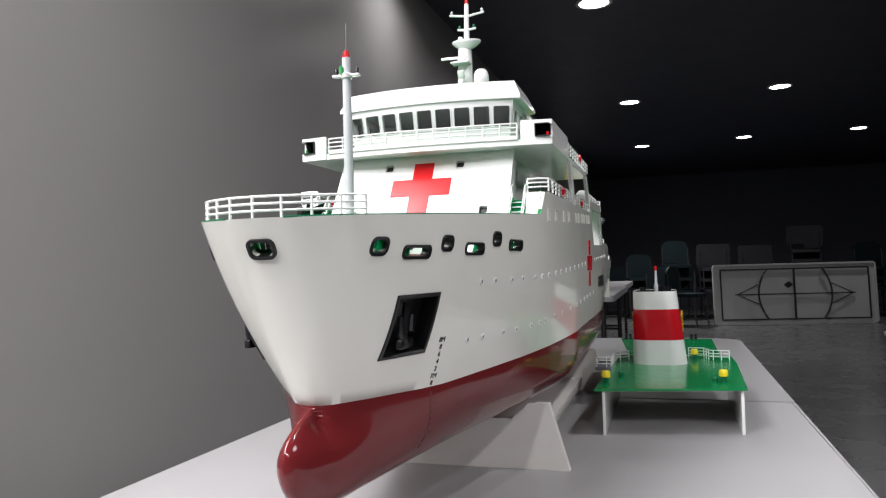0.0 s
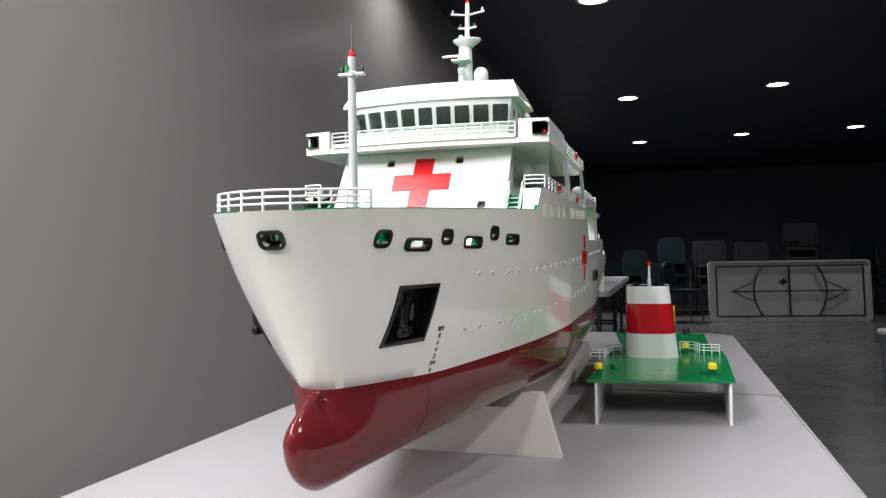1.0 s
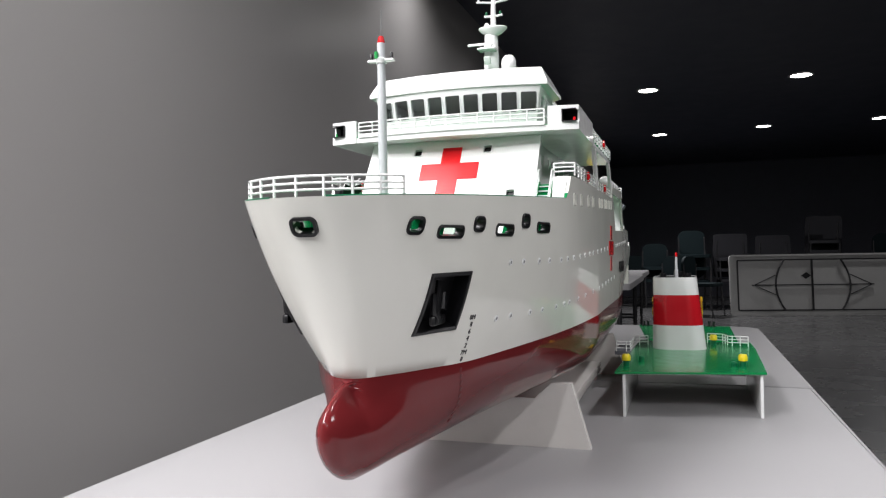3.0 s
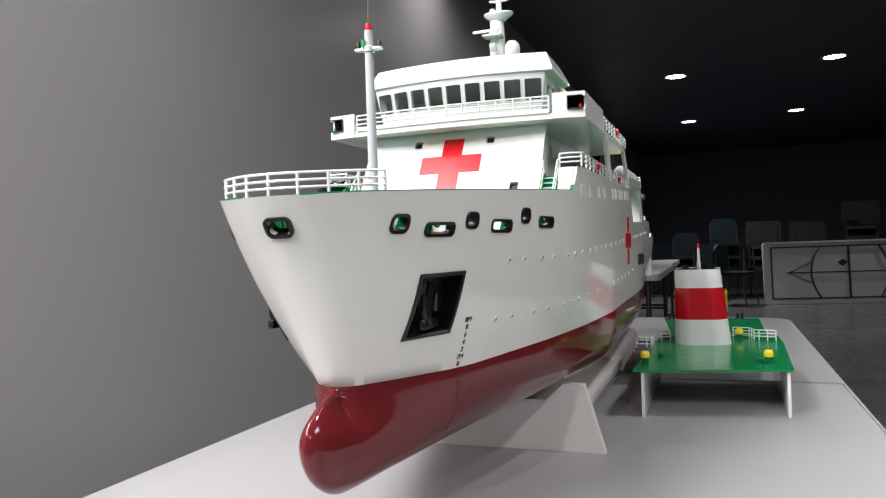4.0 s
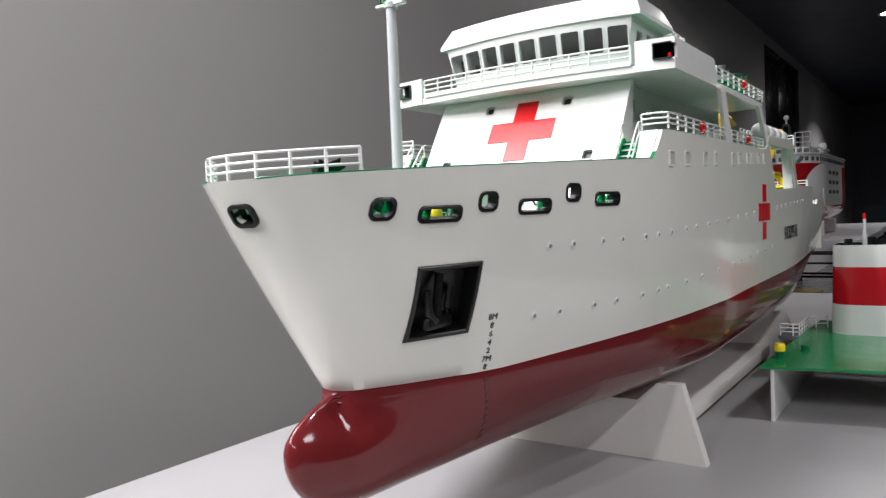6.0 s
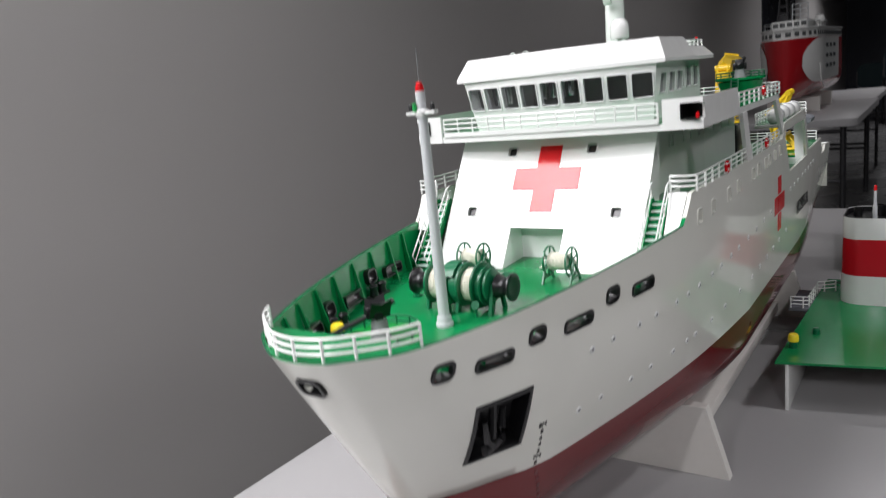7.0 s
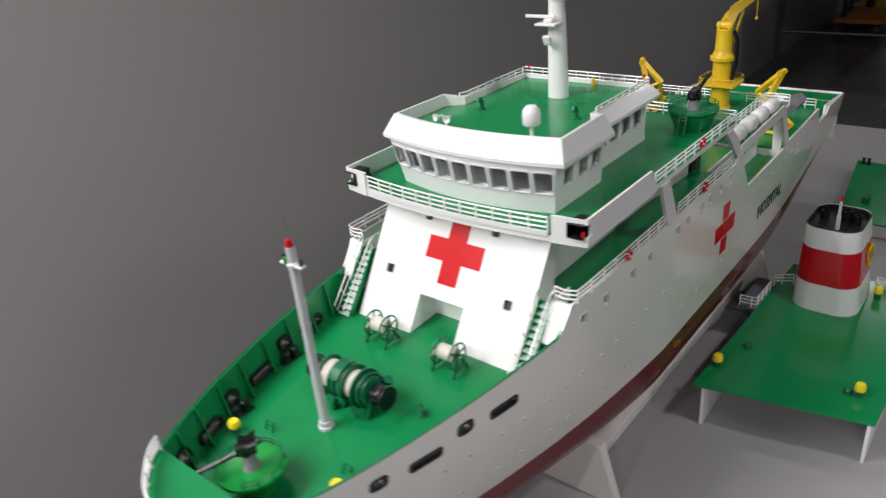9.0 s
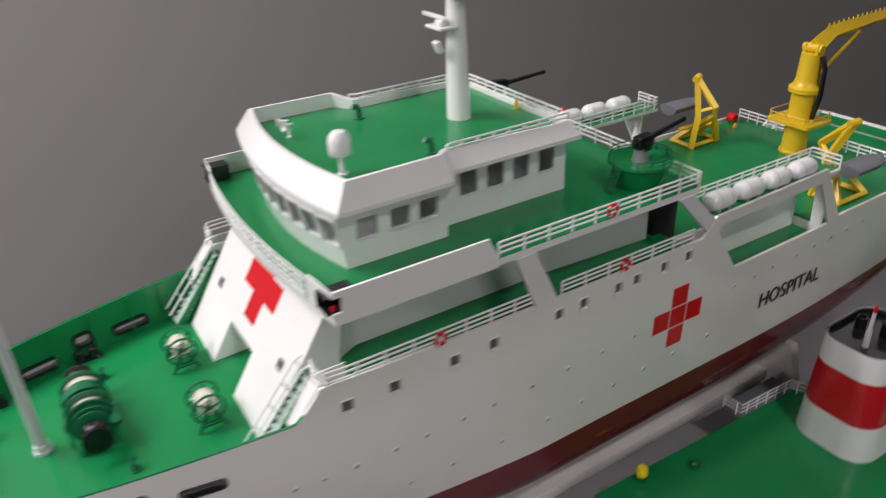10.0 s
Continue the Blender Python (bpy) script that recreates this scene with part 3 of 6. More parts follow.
def deck(name, y0, y1, zf, inset=0.0036, mat=None, label="", steps=40, thick=0.003):
    """A deck that fills the hull from y0 to y1."""
    bm = bmesh.new()
    top = []
    for y in spread(y0, y1, steps):
        z = zf(y)
        left, right = -half_at(y, z, -1) + inset, half_at(y, z, 1) - inset
        if right - left < 0.001:
            left, right = (left + right) / 2 - 0.0005, (left + right) / 2 + 0.0005
        top.append((left, right, y, z))
    loop = [(a, y, z) for a, b, y, z in top] + [(b, y, z) for a, b, y, z in reversed(top)]
    hi = [bm.verts.new(p) for p in loop]
    lo = [bm.verts.new((x, y, z - thick)) for x, y, z in loop]
    k = len(loop)
    m = steps
    for i in range(m - 1):
        bm.faces.new((hi[i], hi[i + 1], hi[k - 2 - i], hi[k - 1 - i]))
        bm.faces.new((lo[i], lo[k - 1 - i], lo[k - 2 - i], lo[i + 1]))
    for i in range(k):
        bm.faces.new((hi[i], hi[(i + 1) % k], lo[(i + 1) % k], lo[i]))
    return part(name, bm, mat or M_GREEN, ship, label, smooth=False)


deck("foredeck", ys(0.237) + 0.006, 0.42, deck_z, label="glossy green foredeck")
deck("nose_deck", ys(0.273) + 0.0045, 0.074, lambda y: rim_z(y) - 0.0012, inset=0.0052, thick=0.001, label="green raised deck at the bow")
deck("side_deck", 0.372, 0.76, lambda y: 0.298, label="green side deck under the bridge deck")
deck("gallery_deck", 0.762, 0.962, lambda y: 0.255, label="green gallery deck under the life rafts")
deck("stern_deck", 0.963, 1.365, lambda y: 0.224, label="green lower stern deck")


# ---- superstructure ----
SLOPE = 0.63                     # house front: y gained per metre of height
HX = 0.102                      # house half width at the front
HS = 0.087                       # and further aft


def front_y(z):
    return 0.3345 + SLOPE * (z - 0.248)


def on_front(x, z, out=0.0):
    n = Vector((0, -1, SLOPE)).normalized()
    return Vector((x, front_y(z), z)) + n * out


def front_frame(x, z, out=0.0):
    m = Matrix.Identity(4)
    n = Vector((0, -1, SLOPE)).normalized()
    m.col[0][:3], m.col[1][:3], m.col[2][:3], m.col[3][:3] = (1, 0, 0), Vector((0, SLOPE, 1)).normalized(), n, on_front(x, z, out)
    return m


def flat_shape(bm, outline, m, thick):
    lo = [bm.verts.new(m @ Vector((x, y, 0))) for x, y in outline]
    hi = [bm.verts.new(m @ Vector((x, y, thick))) for x, y in outline]
    bm.faces.new(lo[::-1])
    bm.faces.new(hi)
    k = len(outline)
    for i in range(k):
        bm.faces.new((lo[i], lo[(i + 1) % k], hi[(i + 1) % k], hi[i]))


def deckhouse():
    bm = bmesh.new()
    lo, hi = [[(-HX, front_y(z)), (HX, front_y(z)), (HX, max(front_y(z) + 0.004, 0.395)), (HS, 0.425), (HS, 0.62), (0.094, 0.741), (-0.094, 0.741), (-HS, 0.62), (-HS, 0.425), (-HX, max(front_y(z) + 0.004, 0.395))] for z in (0.236, 0.367)]
    sloped_prism(bm, lo, hi, 0.236, 0.367)
    house = part("deckhouse", bm, M_WHITE, ship, "white deckhouse with sloping front", smooth=False)
    cutter = bmesh.new()
    box(cutter, -0.0285, 0.0275, 0.3, 0.378, 0.23, 0.2835)
    for x in (-0.0421, 0.042):
        flat_shape(cutter, rounded(0.0095, 0.0095, 0.002, 3), front_frame(x, 0.3515, -0.004), 0.01)
    for x in (-0.0755, 0.0752):
        flat_shape(cutter, rounded(0.0095, 0.0105, 0.002, 3), front_frame(x, 0.297, -0.004), 0.01)
    for s in (-1, 1):
        for y in (0.43, 0.452, 0.492, 0.502, 0.54, 0.565, 0.6, 0.62, 0.655, 0.685, 0.715):
            x = s * float(np.interp(y, (0.395, 0.425, 0.62, 0.741), (HX, HS, HS, 0.094)))
            box(cutter, x - 0.006, x + 0.006, y - 0.0022, y + 0.0022, 0.34, 0.353)
    bmesh.ops.recalc_face_normals(cutter, faces=cutter.faces)
    me = bpy.data.meshes.new("tool")
    cutter.to_mesh(me)
    cutter.free()
    cut(house, me)
    for x, z in ((-0.0421, 0.3515), (0.042, 0.3515), (-0.0755, 0.297), (0.0752, 0.297)):
        bm = bmesh.new()
        ring_frame(bm, 0.0112, 0.0115, 0.0028, 0.001, 0.0008, front_frame(x, z))
        w = part("porthole", bm, M_FRAME, house, "small square window with a white rim")
        bm = bmesh.new()
        flat_shape(bm, rounded(0.0092, 0.0092, 0.0018, 3), front_frame(x, z, -0.0036), 0.0006)
        part("pane", bm, M_BLACK, house)
    # the red cross, one flat panel
    a, b = 0.0116, 0.0345
    cross = [(-a, -b), (a, -b), (a, -a), (b, -a), (b, a), (a, a), (a, b), (-a, b), (-a, a), (-b, a), (-b, -a), (-a, -a)]
    bm = bmesh.new()
    flat_shape(bm, cross, front_frame(0.0, 0.3262, 0.0), 0.0006)
    part("red_cross", bm, M_SIGNRED, ship, "red cross on the sloping house front", smooth=False)
    return house


house = deckhouse()


def arc_front(half, y_side, bulge, n=13):
    """Points from port to starboard along a bowed front edge."""
    return [(half * (1 - 2 * k / (n - 1)), y_side - bulge * (1 - (1 - 2 * k / (n - 1)) ** 2)) for k in range(n)]


UD = 0.3725                       # upper deck surface


def upper_deck():
    front = arc_front(0.1475, 0.388, 0.014)
    line = [(x * 0.985, y + 0.001) for x, y in front] + [(-0.1453, 0.747), (0.1453, 0.747)]
    bm = bmesh.new()
    prism(bm, line, 0.3655, UD - 0.0008)
    part("upper_deck", bm, M_WHITE, ship, smooth=False)
    bm = bmesh.new()
    prism(bm, [(x * 0.985, y + 0.0015) for x, y in front] + [(-0.1453, 0.7455), (0.1453, 0.7455)], UD - 0.0008, UD)
    part("upper_deck_paint", bm, M_GREEN, ship, "green painted bridge deck", smooth=False)
    # wing bulwarks: solid at the corners and along the side
    for s in (-1, 1):
        edge = [(s * x, y) for x, y in front if x >= 0.105] if s > 0 else [(-x, y) for x, y in front if x >= 0.105]
        edge = [(s * 0.1145, 0.388 - 0.014 * (1 - (0.1145 / 0.1475) ** 2))] + [p for p in reversed(edge) if abs(p[0]) > 0.1146]
        edge += [(s * 0.1475, 0.4), (s * 0.1475, 0.515), (s * 0.1475, 0.524)]
        hts = [0.0195] * (len(edge) - 1) + [0.0]
        hts[-2] = 0.0195
        bm = bmesh.new()
        rows = []
        for (x, y), h in zip(edge, hts):
            ix, iy = x - s * 0.0022 * (1 if abs(x) > 0.14 else 0.3), y + (0.0022 if abs(x) < 0.1474 else 0.0)
            rows.append([bm.verts.new(p) for p in ((x, y, 0.3655), (x, y, UD + h), (ix, iy, UD + h), (ix, iy, 0.3655))])
        for a, b in zip(rows, rows[1:]):
            for k in range(4):
                bm.faces.new((a[k], a[(k + 1) % 4], b[(k + 1) % 4], b[k]))
        bm.faces.new(rows[0])
        bm.faces.new(rows[-1])
        wing = part("wing_bulwark", bm, M_WHITE, ship, "white solid bulwark of the bridge wing", angle=30)
        # black lamp recess, open to the front and the side at the wing corner
        cutter = bmesh.new()
        box(cutter, min(s * 0.1305, s * 0.15), max(s * 0.1305, s * 0.15), 0.379, 0.394, 0.3748, 0.387)
        me = bpy.data.meshes.new("tool")
        cutter.to_mesh(me)
        cutter.free()
        cut(wing, me)
        bm = bmesh.new()
        for x0, x1, ya, yb, za, zb in ((0.1297, 0.1453, 0.405, 0.4058, 0.374, 0.3878), (0.1297, 0.1305, 0.3826, 0.405, 0.374, 0.3878), (0.1305, 0.1453, 0.3832, 0.405, 0.374, 0.3748), (0.1305, 0.1453, 0.3832, 0.405, 0.387, 0.3878)):
            box(bm, min(s * x0, s * x1), max(s * x0, s * x1), ya, yb, za, zb)
        part("lamp_box", bm, M_BLACK, wing, "black navigation lamp box", smooth=False)
        bm = bmesh.new()
        lathe(bm, [(0.0, 0), (0.0013, 0), (0.0013, 0.0035), (0.0, 0.0042)], 10, Matrix.Translation((s * 0.1425, 0.3892, 0.3748)) @ Matrix.Scale(1.15, 4))
        part("lamp", bm, M_SIGNRED if s > 0 else M_LIGHTGREEN, wing)
        side = [(s * 0.1465, y, UD) for y in spread(0.524, 0.742, 8)]
        railing("bridge_deck_railing", ship, side, 0.0138, (0.35, 0.68, 1.0), 10)
        bm = bmesh.new()
        lifebuoy(bm, s * 0.1485, 0.6377, UD + 0.0088)
        part("lifebuoy", bm, [M_SIGNRED, M_WHITE], ship, "small red and white lifebuoy on the railing")
        # raked struts below the bridge deck
        bm = bmesh.new()
        prism(bm, [(0.541, 0.3655), (0.5605, 0.3655), (0.585, 0.313), (0.562, 0.313)], s * 0.1425, s * 0.1465, "x")
        part("strut", bm, M_STRUT, ship, smooth=False)
        bm = bmesh.new()
        prism(bm, [(0.72, 0.3655), (0.739, 0.3655), (0.789, 0.3165), (0.7695, 0.3155)], s * 0.1425, s * 0.1465, "x")
        part("strut", bm, M_STRUT, ship, smooth=False)
    fr = [(x, y + 0.001, UD) for x, y in arc_front(0.1475, 0.388, 0.014, 25) if abs(x) <= 0.1148]
    railing("bridge_front_railing", ship, fr, 0.0165, (0.12, 0.42, 0.72, 1.0), 13)
    bm = bmesh.new()
    rows = [[bm.verts.new(p) for p in ((x, y - 0.0014, UD - 0.001), (x, y - 0.0014, UD + 0.0034), (x, y + 0.0004, UD + 0.0034), (x, y + 0.0004, UD - 0.001))] for x, y, z in fr]
    for a, b in zip(rows, rows[1:]):
        for k in range(4):
            bm.faces.new((a[k], a[(k + 1) % 4], b[(k + 1) % 4], b[k]))
    bm.faces.new(rows[0])
    bm.faces.new(rows[-1])
    part("deck_coaming", bm, M_WHITE, ship)
    back = [(x, 0.744, UD) for x in spread(-0.146, 0.146, 9)]
    railing("bridge_aft_railing", ship, [p for p in back], 0.0138, (0.35, 0.68, 1.0), 14)


def lifebuoy(bm, x, y, z, r=0.0048, w=0.0015):
    n, k = 24, 6
    rings = []
    for i in range(n):
        a = 2 * math.pi * i / n
        rings.append([bm.verts.new((x + w * math.sin(2 * math.pi * j / k), y + (r + w * math.cos(2 * math.pi * j / k)) * math.cos(a),
                                    z + (r + w * math.cos(2 * math.pi * j / k)) * math.sin(a))) for j in range(k)])
    for i in range(n):
        for j in range(k):
            f = bm.faces.new((rings[i][j], rings[i][(j + 1) % k], rings[(i + 1) % n][(j + 1) % k], rings[(i + 1) % n][j]))
            f.material_index = 1 if i % 6 == 3 else 0


upper_deck()


def bridge():
    z0, z1 = UD, 0.4245
    lo = arc_front(0.0935, 0.4235, 0.014, 10) + [(-0.0935, 0.512), (-0.0775, 0.518), (-0.0775, 0.646), (0.0775, 0.646), (0.0775, 0.518), (0.0935, 0.512)]
    hi = arc_front(0.1015, 0.414, 0.014, 10) + [(-0.0985, 0.512), (-0.0775, 0.518), (-0.0775, 0.646), (0.0775, 0.646), (0.0775, 0.518), (0.0985, 0.512)]
    # walls with thickness: outer skin less an inner void
    bm = bmesh.new()
    sloped_prism(bm, lo, hi, z0, z1)
    walls = part("bridge", bm, M_WHITE, ship, "white navigating bridge with slanted windows", angle=20)
    cutter = bmesh.new()
    sloped_prism(cutter, [(x * 0.96, 0.54 + (y - 0.54) * 0.96) for x, y in lo], [(x * 0.965, 0.54 + (y - 0.54) * 0.965) for x, y in hi], z0 + 0.002, z1 + 0.004)
    bmesh.ops.recalc_face_normals(cutter, faces=cutter.faces)
    me = bpy.data.meshes.new("tool")
    cutter.to_mesh(me)
    cutter.free()
    cut(walls, me)
    cutter = bmesh.new()
    frames = []
    zc, hh = 0.405, 0.0235
    f = (zc - z0) / (z1 - z0)
    for k in range(9):
        a, b = [Vector((*lo[i], z0)).lerp(Vector((*hi[i], z1)), f) for i in (k, k + 1)]
        ax = (b - a).normalized()
        mid = (a + b) / 2
        up = (Vector((*hi[k], z1)) - Vector((*lo[k], z0)) + Vector((*hi[k + 1], z1)) - Vector((*lo[k + 1], z0))).normalized()
        nn = ax.cross(up).normalized()
        nn = nn if nn.y < 0 else -nn
        up = (nn.cross(ax) if nn.cross(ax).z > 0 else ax.cross(nn)).normalized()
        m = Matrix.Identity(4)
        for c, v in enumerate((ax, up, nn, mid)):
            m.col[c][:3] = v
        frames.append((m, (b - a).length - 0.0035, hh))
    for s in (-1, 1):
        for y in (0.44, 0.468, 0.493):
            x = s * (0.0935 + (0.1 - 0.0935) * f)
            m = Matrix.Identity(4)
            for c, v in enumerate(((0, 1, 0), Vector((s * 0.005, 0, z1 - z0)).normalized(), (s, 0, 0), (x, y, zc))):
                m.col[c][:3] = v
            frames.append((m, 0.0175, 0.019))
        for y in (0.543, 0.57, 0.597, 0.624):
            m = Matrix.Identity(4)
            for c, v in enumerate(((0, 1, 0), (0, 0, 1), (s, 0, 0), (s * 0.0775, y, 0.406))):
                m.col[c][:3] = v
            frames.append((m, 0.0175, 0.022))
    for m, w, h in frames:
        out = rounded(w, h, 0.0025, 4)
        a = [cutter.verts.new(m @ Vector((x, y, -0.01))) for x, y in out]
        b = [cutter.verts.new(m @ Vector((x, y, 0.006))) for x, y in out]
        cutter.faces.new(a[::-1])
        cutter.faces.new(b)
        for i in range(len(out)):
            cutter.faces.new((a[i], a[(i + 1) % len(out)], b[(i + 1) % len(out)], b[i]))
    bmesh.ops.recalc_face_normals(cutter, faces=cutter.faces)
    me = bpy.data.meshes.new("tool")
    cutter.to_mesh(me)
    cutter.free()
    cut(walls, me)
    for k, (m, w, h) in enumerate(frames):
        bm = bmesh.new()
        ring_frame(bm, w + 0.0012, h + 0.0012, 0.003, 0.0011, 0.0011, m)
        fr = part("window_frame", bm, M_FRAME, walls)
        bm = bmesh.new()
        flat_shape(bm, rounded(w, h, 0.0025, 3), m @ Matrix.Translation((0, 0, -0.0022)), 0.0006)
        part("window_pane", bm, M_GLASS, walls).visible_shadow = False
    return walls


bridge()


def bridge_roof():
    zl, zt, zd = 0.4235, 0.446, 0.4325
    lo = arc_front(0.1095, 0.4135, 0.015, 17) + [(-0.1095, 0.51), (-0.0925, 0.522), (-0.0925, 0.65), (0.0925, 0.65), (0.0925, 0.522), (0.1095, 0.51)]
    hi = arc_front(0.101, 0.425, 0.014, 17) + [(-0.0995, 0.506), (-0.081, 0.52), (-0.083, 0.645), (0.083, 0.645), (0.081, 0.52), (0.0995, 0.506)]
    zs = [zt] * 18 + [0.441, 0.4375, 0.4375, 0.441, zt]
    inn = arc_front(0.098, 0.4285, 0.0135, 17) + [(-0.0965, 0.5035), (-0.0785, 0.5175), (-0.0805, 0.642), (0.0805, 0.642), (0.0785, 0.5175), (0.0965, 0.5035)]
    bm = bmesh.new()
    k = len(lo)
    mid = [bm.verts.new((x, y, zl + 0.0035)) for x, y in lo]
    low = [bm.verts.new((x, y, zl)) for x, y in lo]
    top = [bm.verts.new((x, y, z)) for (x, y), z in zip(hi, zs)]
    ino = [bm.verts.new((x, y, z)) for (x, y), z in zip(inn, zs)]
    ind = [bm.verts.new((x, y, zd - 0.001)) for x, y in inn]
    for i in range(k):
        j = (i + 1) % k
        for a, b in ((low, mid), (mid, top), (top, ino), (ino, ind)):
            bm.faces.new((a[i], a[j], b[j], b[i]))
    bm.faces.new(low[::-1])
    bm.faces.new(ind)
    roof = part("bridge_roof", bm, M_WHITE, ship, "white bridge roof with a deep raked fascia", angle=24)
    bm = bmesh.new()
    prism(bm, [(x * 0.997, y + 0.0003) for x, y in inn[:17]] + [(x * 0.997, y) for x, y in inn[17:]], zd - 0.001, zd)
    part("roof_paint", bm, M_GREEN, ship, "green painted roof deck", smooth=False)
    rail = [(-0.0915, 0.508, zd), (-0.0815, 0.5235, zd), (-0.0815, 0.6435, zd), (0.0815, 0.6435, zd), (0.0815, 0.5235, zd), (0.0915, 0.508, zd)]
    line = []
    for a, b in zip(rail, rail[1:]):
        line += [Vector(a).lerp(Vector(b), t) for t in spread(0, 1, 6)[:-1]]
    railing("roof_railing", ship, line[3:-3], 0.0125, (0.38, 0.69, 1.0), 28)
    for x in (-0.075, 0.0755):
        bm = bmesh.new()
        lathe(bm, [(0.0, 0), (0.0016, 0), (0.0016, 0.003), (0.0, 0.004)], 10, Matrix.Translation((x, 0.6435, zd + 0.0125)))
        part("rail_lamp", bm, M_SIGNRED, ship)
    # satellite dome on its post
    bm = bmesh.new()
    lathe(bm, [(0.004, 0), (0.004, 0.0015), (0.0022, 0.002), (0.0022, 0.017), (0.0, 0.017)], 14, Matrix.Translation((0.0587, 0.4423, zd)))
    dome = part("satellite_dome", bm, M_WHITE, ship, "white satellite dome on a post")
    bm = bmesh.new()
    lathe(bm, [(0.0, 0.0165), (0.008, 0.0165), (0.0088, 0.018), (0.0088, 0.027), (0.0078, 0.0312), (0.005, 0.0345), (0.0, 0.0357)], 24, Matrix.Translation((0.0587, 0.4423, zd)))
    part("radome", bm, M_WHITE, dome)
    # horn
    bm = bmesh.new()
    lathe(bm, [(0.0026, 0), (0.0026, 0.001), (0.0012, 0.0015), (0.0012, 0.012), (0, 0.012)], 10, Matrix.Translation((-0.044, 0.4404, zd)))
    horn = part("horn", bm, M_WHITE, ship, "white horn with two trumpets")
    for dx in (-0.0055, 0.0045):
        bm = bmesh.new()
        lathe(bm, [(0.0, 0), (0.0014, 0), (0.0014, 0.004), (0.0042, 0.0095), (0.0036, 0.0095), (0.0, 0.006)], 16, Matrix.Translation((-0.044 + dx, 0.4424, zd + 0.0125)) @ pose(0, 0, 0, 90, 0, dx * 3000))
        part("trumpet", bm, M_WHITE, horn)
    # small green goosenecks
    for x, y in ((-0.05, 0.51), (0.062, 0.519)):
        bm = bmesh.new()
        lathe(bm, [(0.0045, 0), (0.0045, 0.001), (0.0024, 0.0015), (0, 0.0015)], 14, Matrix.Translation((x, y, zd)))
        tube(bm, [(x, y, zd), (x, y, zd + 0.0085), (x, y - 0.0016, zd + 0.0118), (x, y - 0.0048, zd + 0.0122), (x, y - 0.0062, zd + 0.0098)], 0.0025, 10)
        part("gooseneck_vent", bm, M_DKGREEN, ship)
    return roof


bridge_roof()


def main_mast():
    y, zd = 0.584, 0.4325
    bm = bmesh.new()
    lathe(bm, [(0.0128, 0), (0.0114, 0.055), (0.0096, 0.108), (0.0, 0.1085)], 24, Matrix.Translation((0.002, y, zd)), 0.95, 0.8)
    mast = part("main_mast", bm, M_WHITE, ship, "tall white tapered mast with yards")
    bm = bmesh.new()
    tube(bm, [(0.005, y, zd + 0.108), (0.006, y, zd + 0.166)], 0.0042, 12, r2=0.003)
    part("topmast", bm, M_WHITE, mast)
    bm = bmesh.new()
    lathe(bm, [(0.0, 0.1025), (0.0085, 0.1028), (0.0145, 0.1062), (0.0195, 0.1105), (0.0205, 0.1125), (0.0198, 0.1138), (0.0, 0.1138)], 28, Matrix.Translation((0.005, y - 0.002, zd)), 1.0, 0.6)
    part("mast_platform", bm, M_WHITE, mast)
    bm = bmesh.new()
    lathe(bm, [(0.003, 0.1138), (0.0036, 0.117), (0.003, 0.1195), (0.0, 0.121)], 14, Matrix.Translation((-0.003, y - 0.004, zd)))
    part("lamp_dome", bm, M_WHITE, mast)
    bm = bmesh.new()
    box(bm, -0.013, 0.012, y - 0.022, y - 0.004, zd + 0.08, zd + 0.0825, 0.0006)
    box(bm, -0.004, 0.006, y - 0.018, y - 0.01, zd + 0.0825, zd + 0.087, 0.001)
    part("radar_bracket", bm, M_WHITE, mast)
    bm = bmesh.new()
    box(bm, -0.028, 0.008, y - 0.0155, y - 0.0125, zd + 0.087, zd + 0.0905, 0.0008)
    part("radar_bar", bm, M_WHITE, mast, "white rotating radar bar")
    bm = bmesh.new()
    box(bm, -0.004, 0.005, y - 0.023, y - 0.018, zd + 0.068, zd + 0.079, 0.0012, Matrix.Translation((0, y, zd + 0.075)) @ pose(0, 0, 0, 25) @ Matrix.Translation((0, -y, -zd - 0.075)))
    part("floodlight", bm, M_WHITE, mast)
    for z, a, b in ((0.13, -0.0075, 0.0185), (0.149, -0.0185, 0.0305)):
        bm = bmesh.new()
        c, up = (a + b) / 2, 0.0035 if z > 0.14 else 0.0015
        for e in (a, b):
            tube(bm, [(c, y, zd + z), (e, y, zd + z + up)], 0.0017, 8)
        yard = part("yard", bm, M_WHITE, mast)
        for x in (a + 0.003, b - 0.003):
            bm = bmesh.new()
            lathe(bm, [(0.0, 0), (0.0018, 0), (0.0018, 0.004), (0.0, 0.0055)], 10, Matrix.Translation((x, y, zd + z + up + 0.0008)))
            part("yard_lamp", bm, M_DKGREEN if z < 0.14 else M_GREY, yard)
    bm = bmesh.new()
    lathe(bm, [(0.0, 0), (0.0026, 0), (0.0026, 0.006), (0.0, 0.007)], 12, Matrix.Translation((0.006, y, zd + 0.166)))
    part("mast_lamp", bm, M_SIGNRED, mast, "red lamp on the masthead")


main_mast()


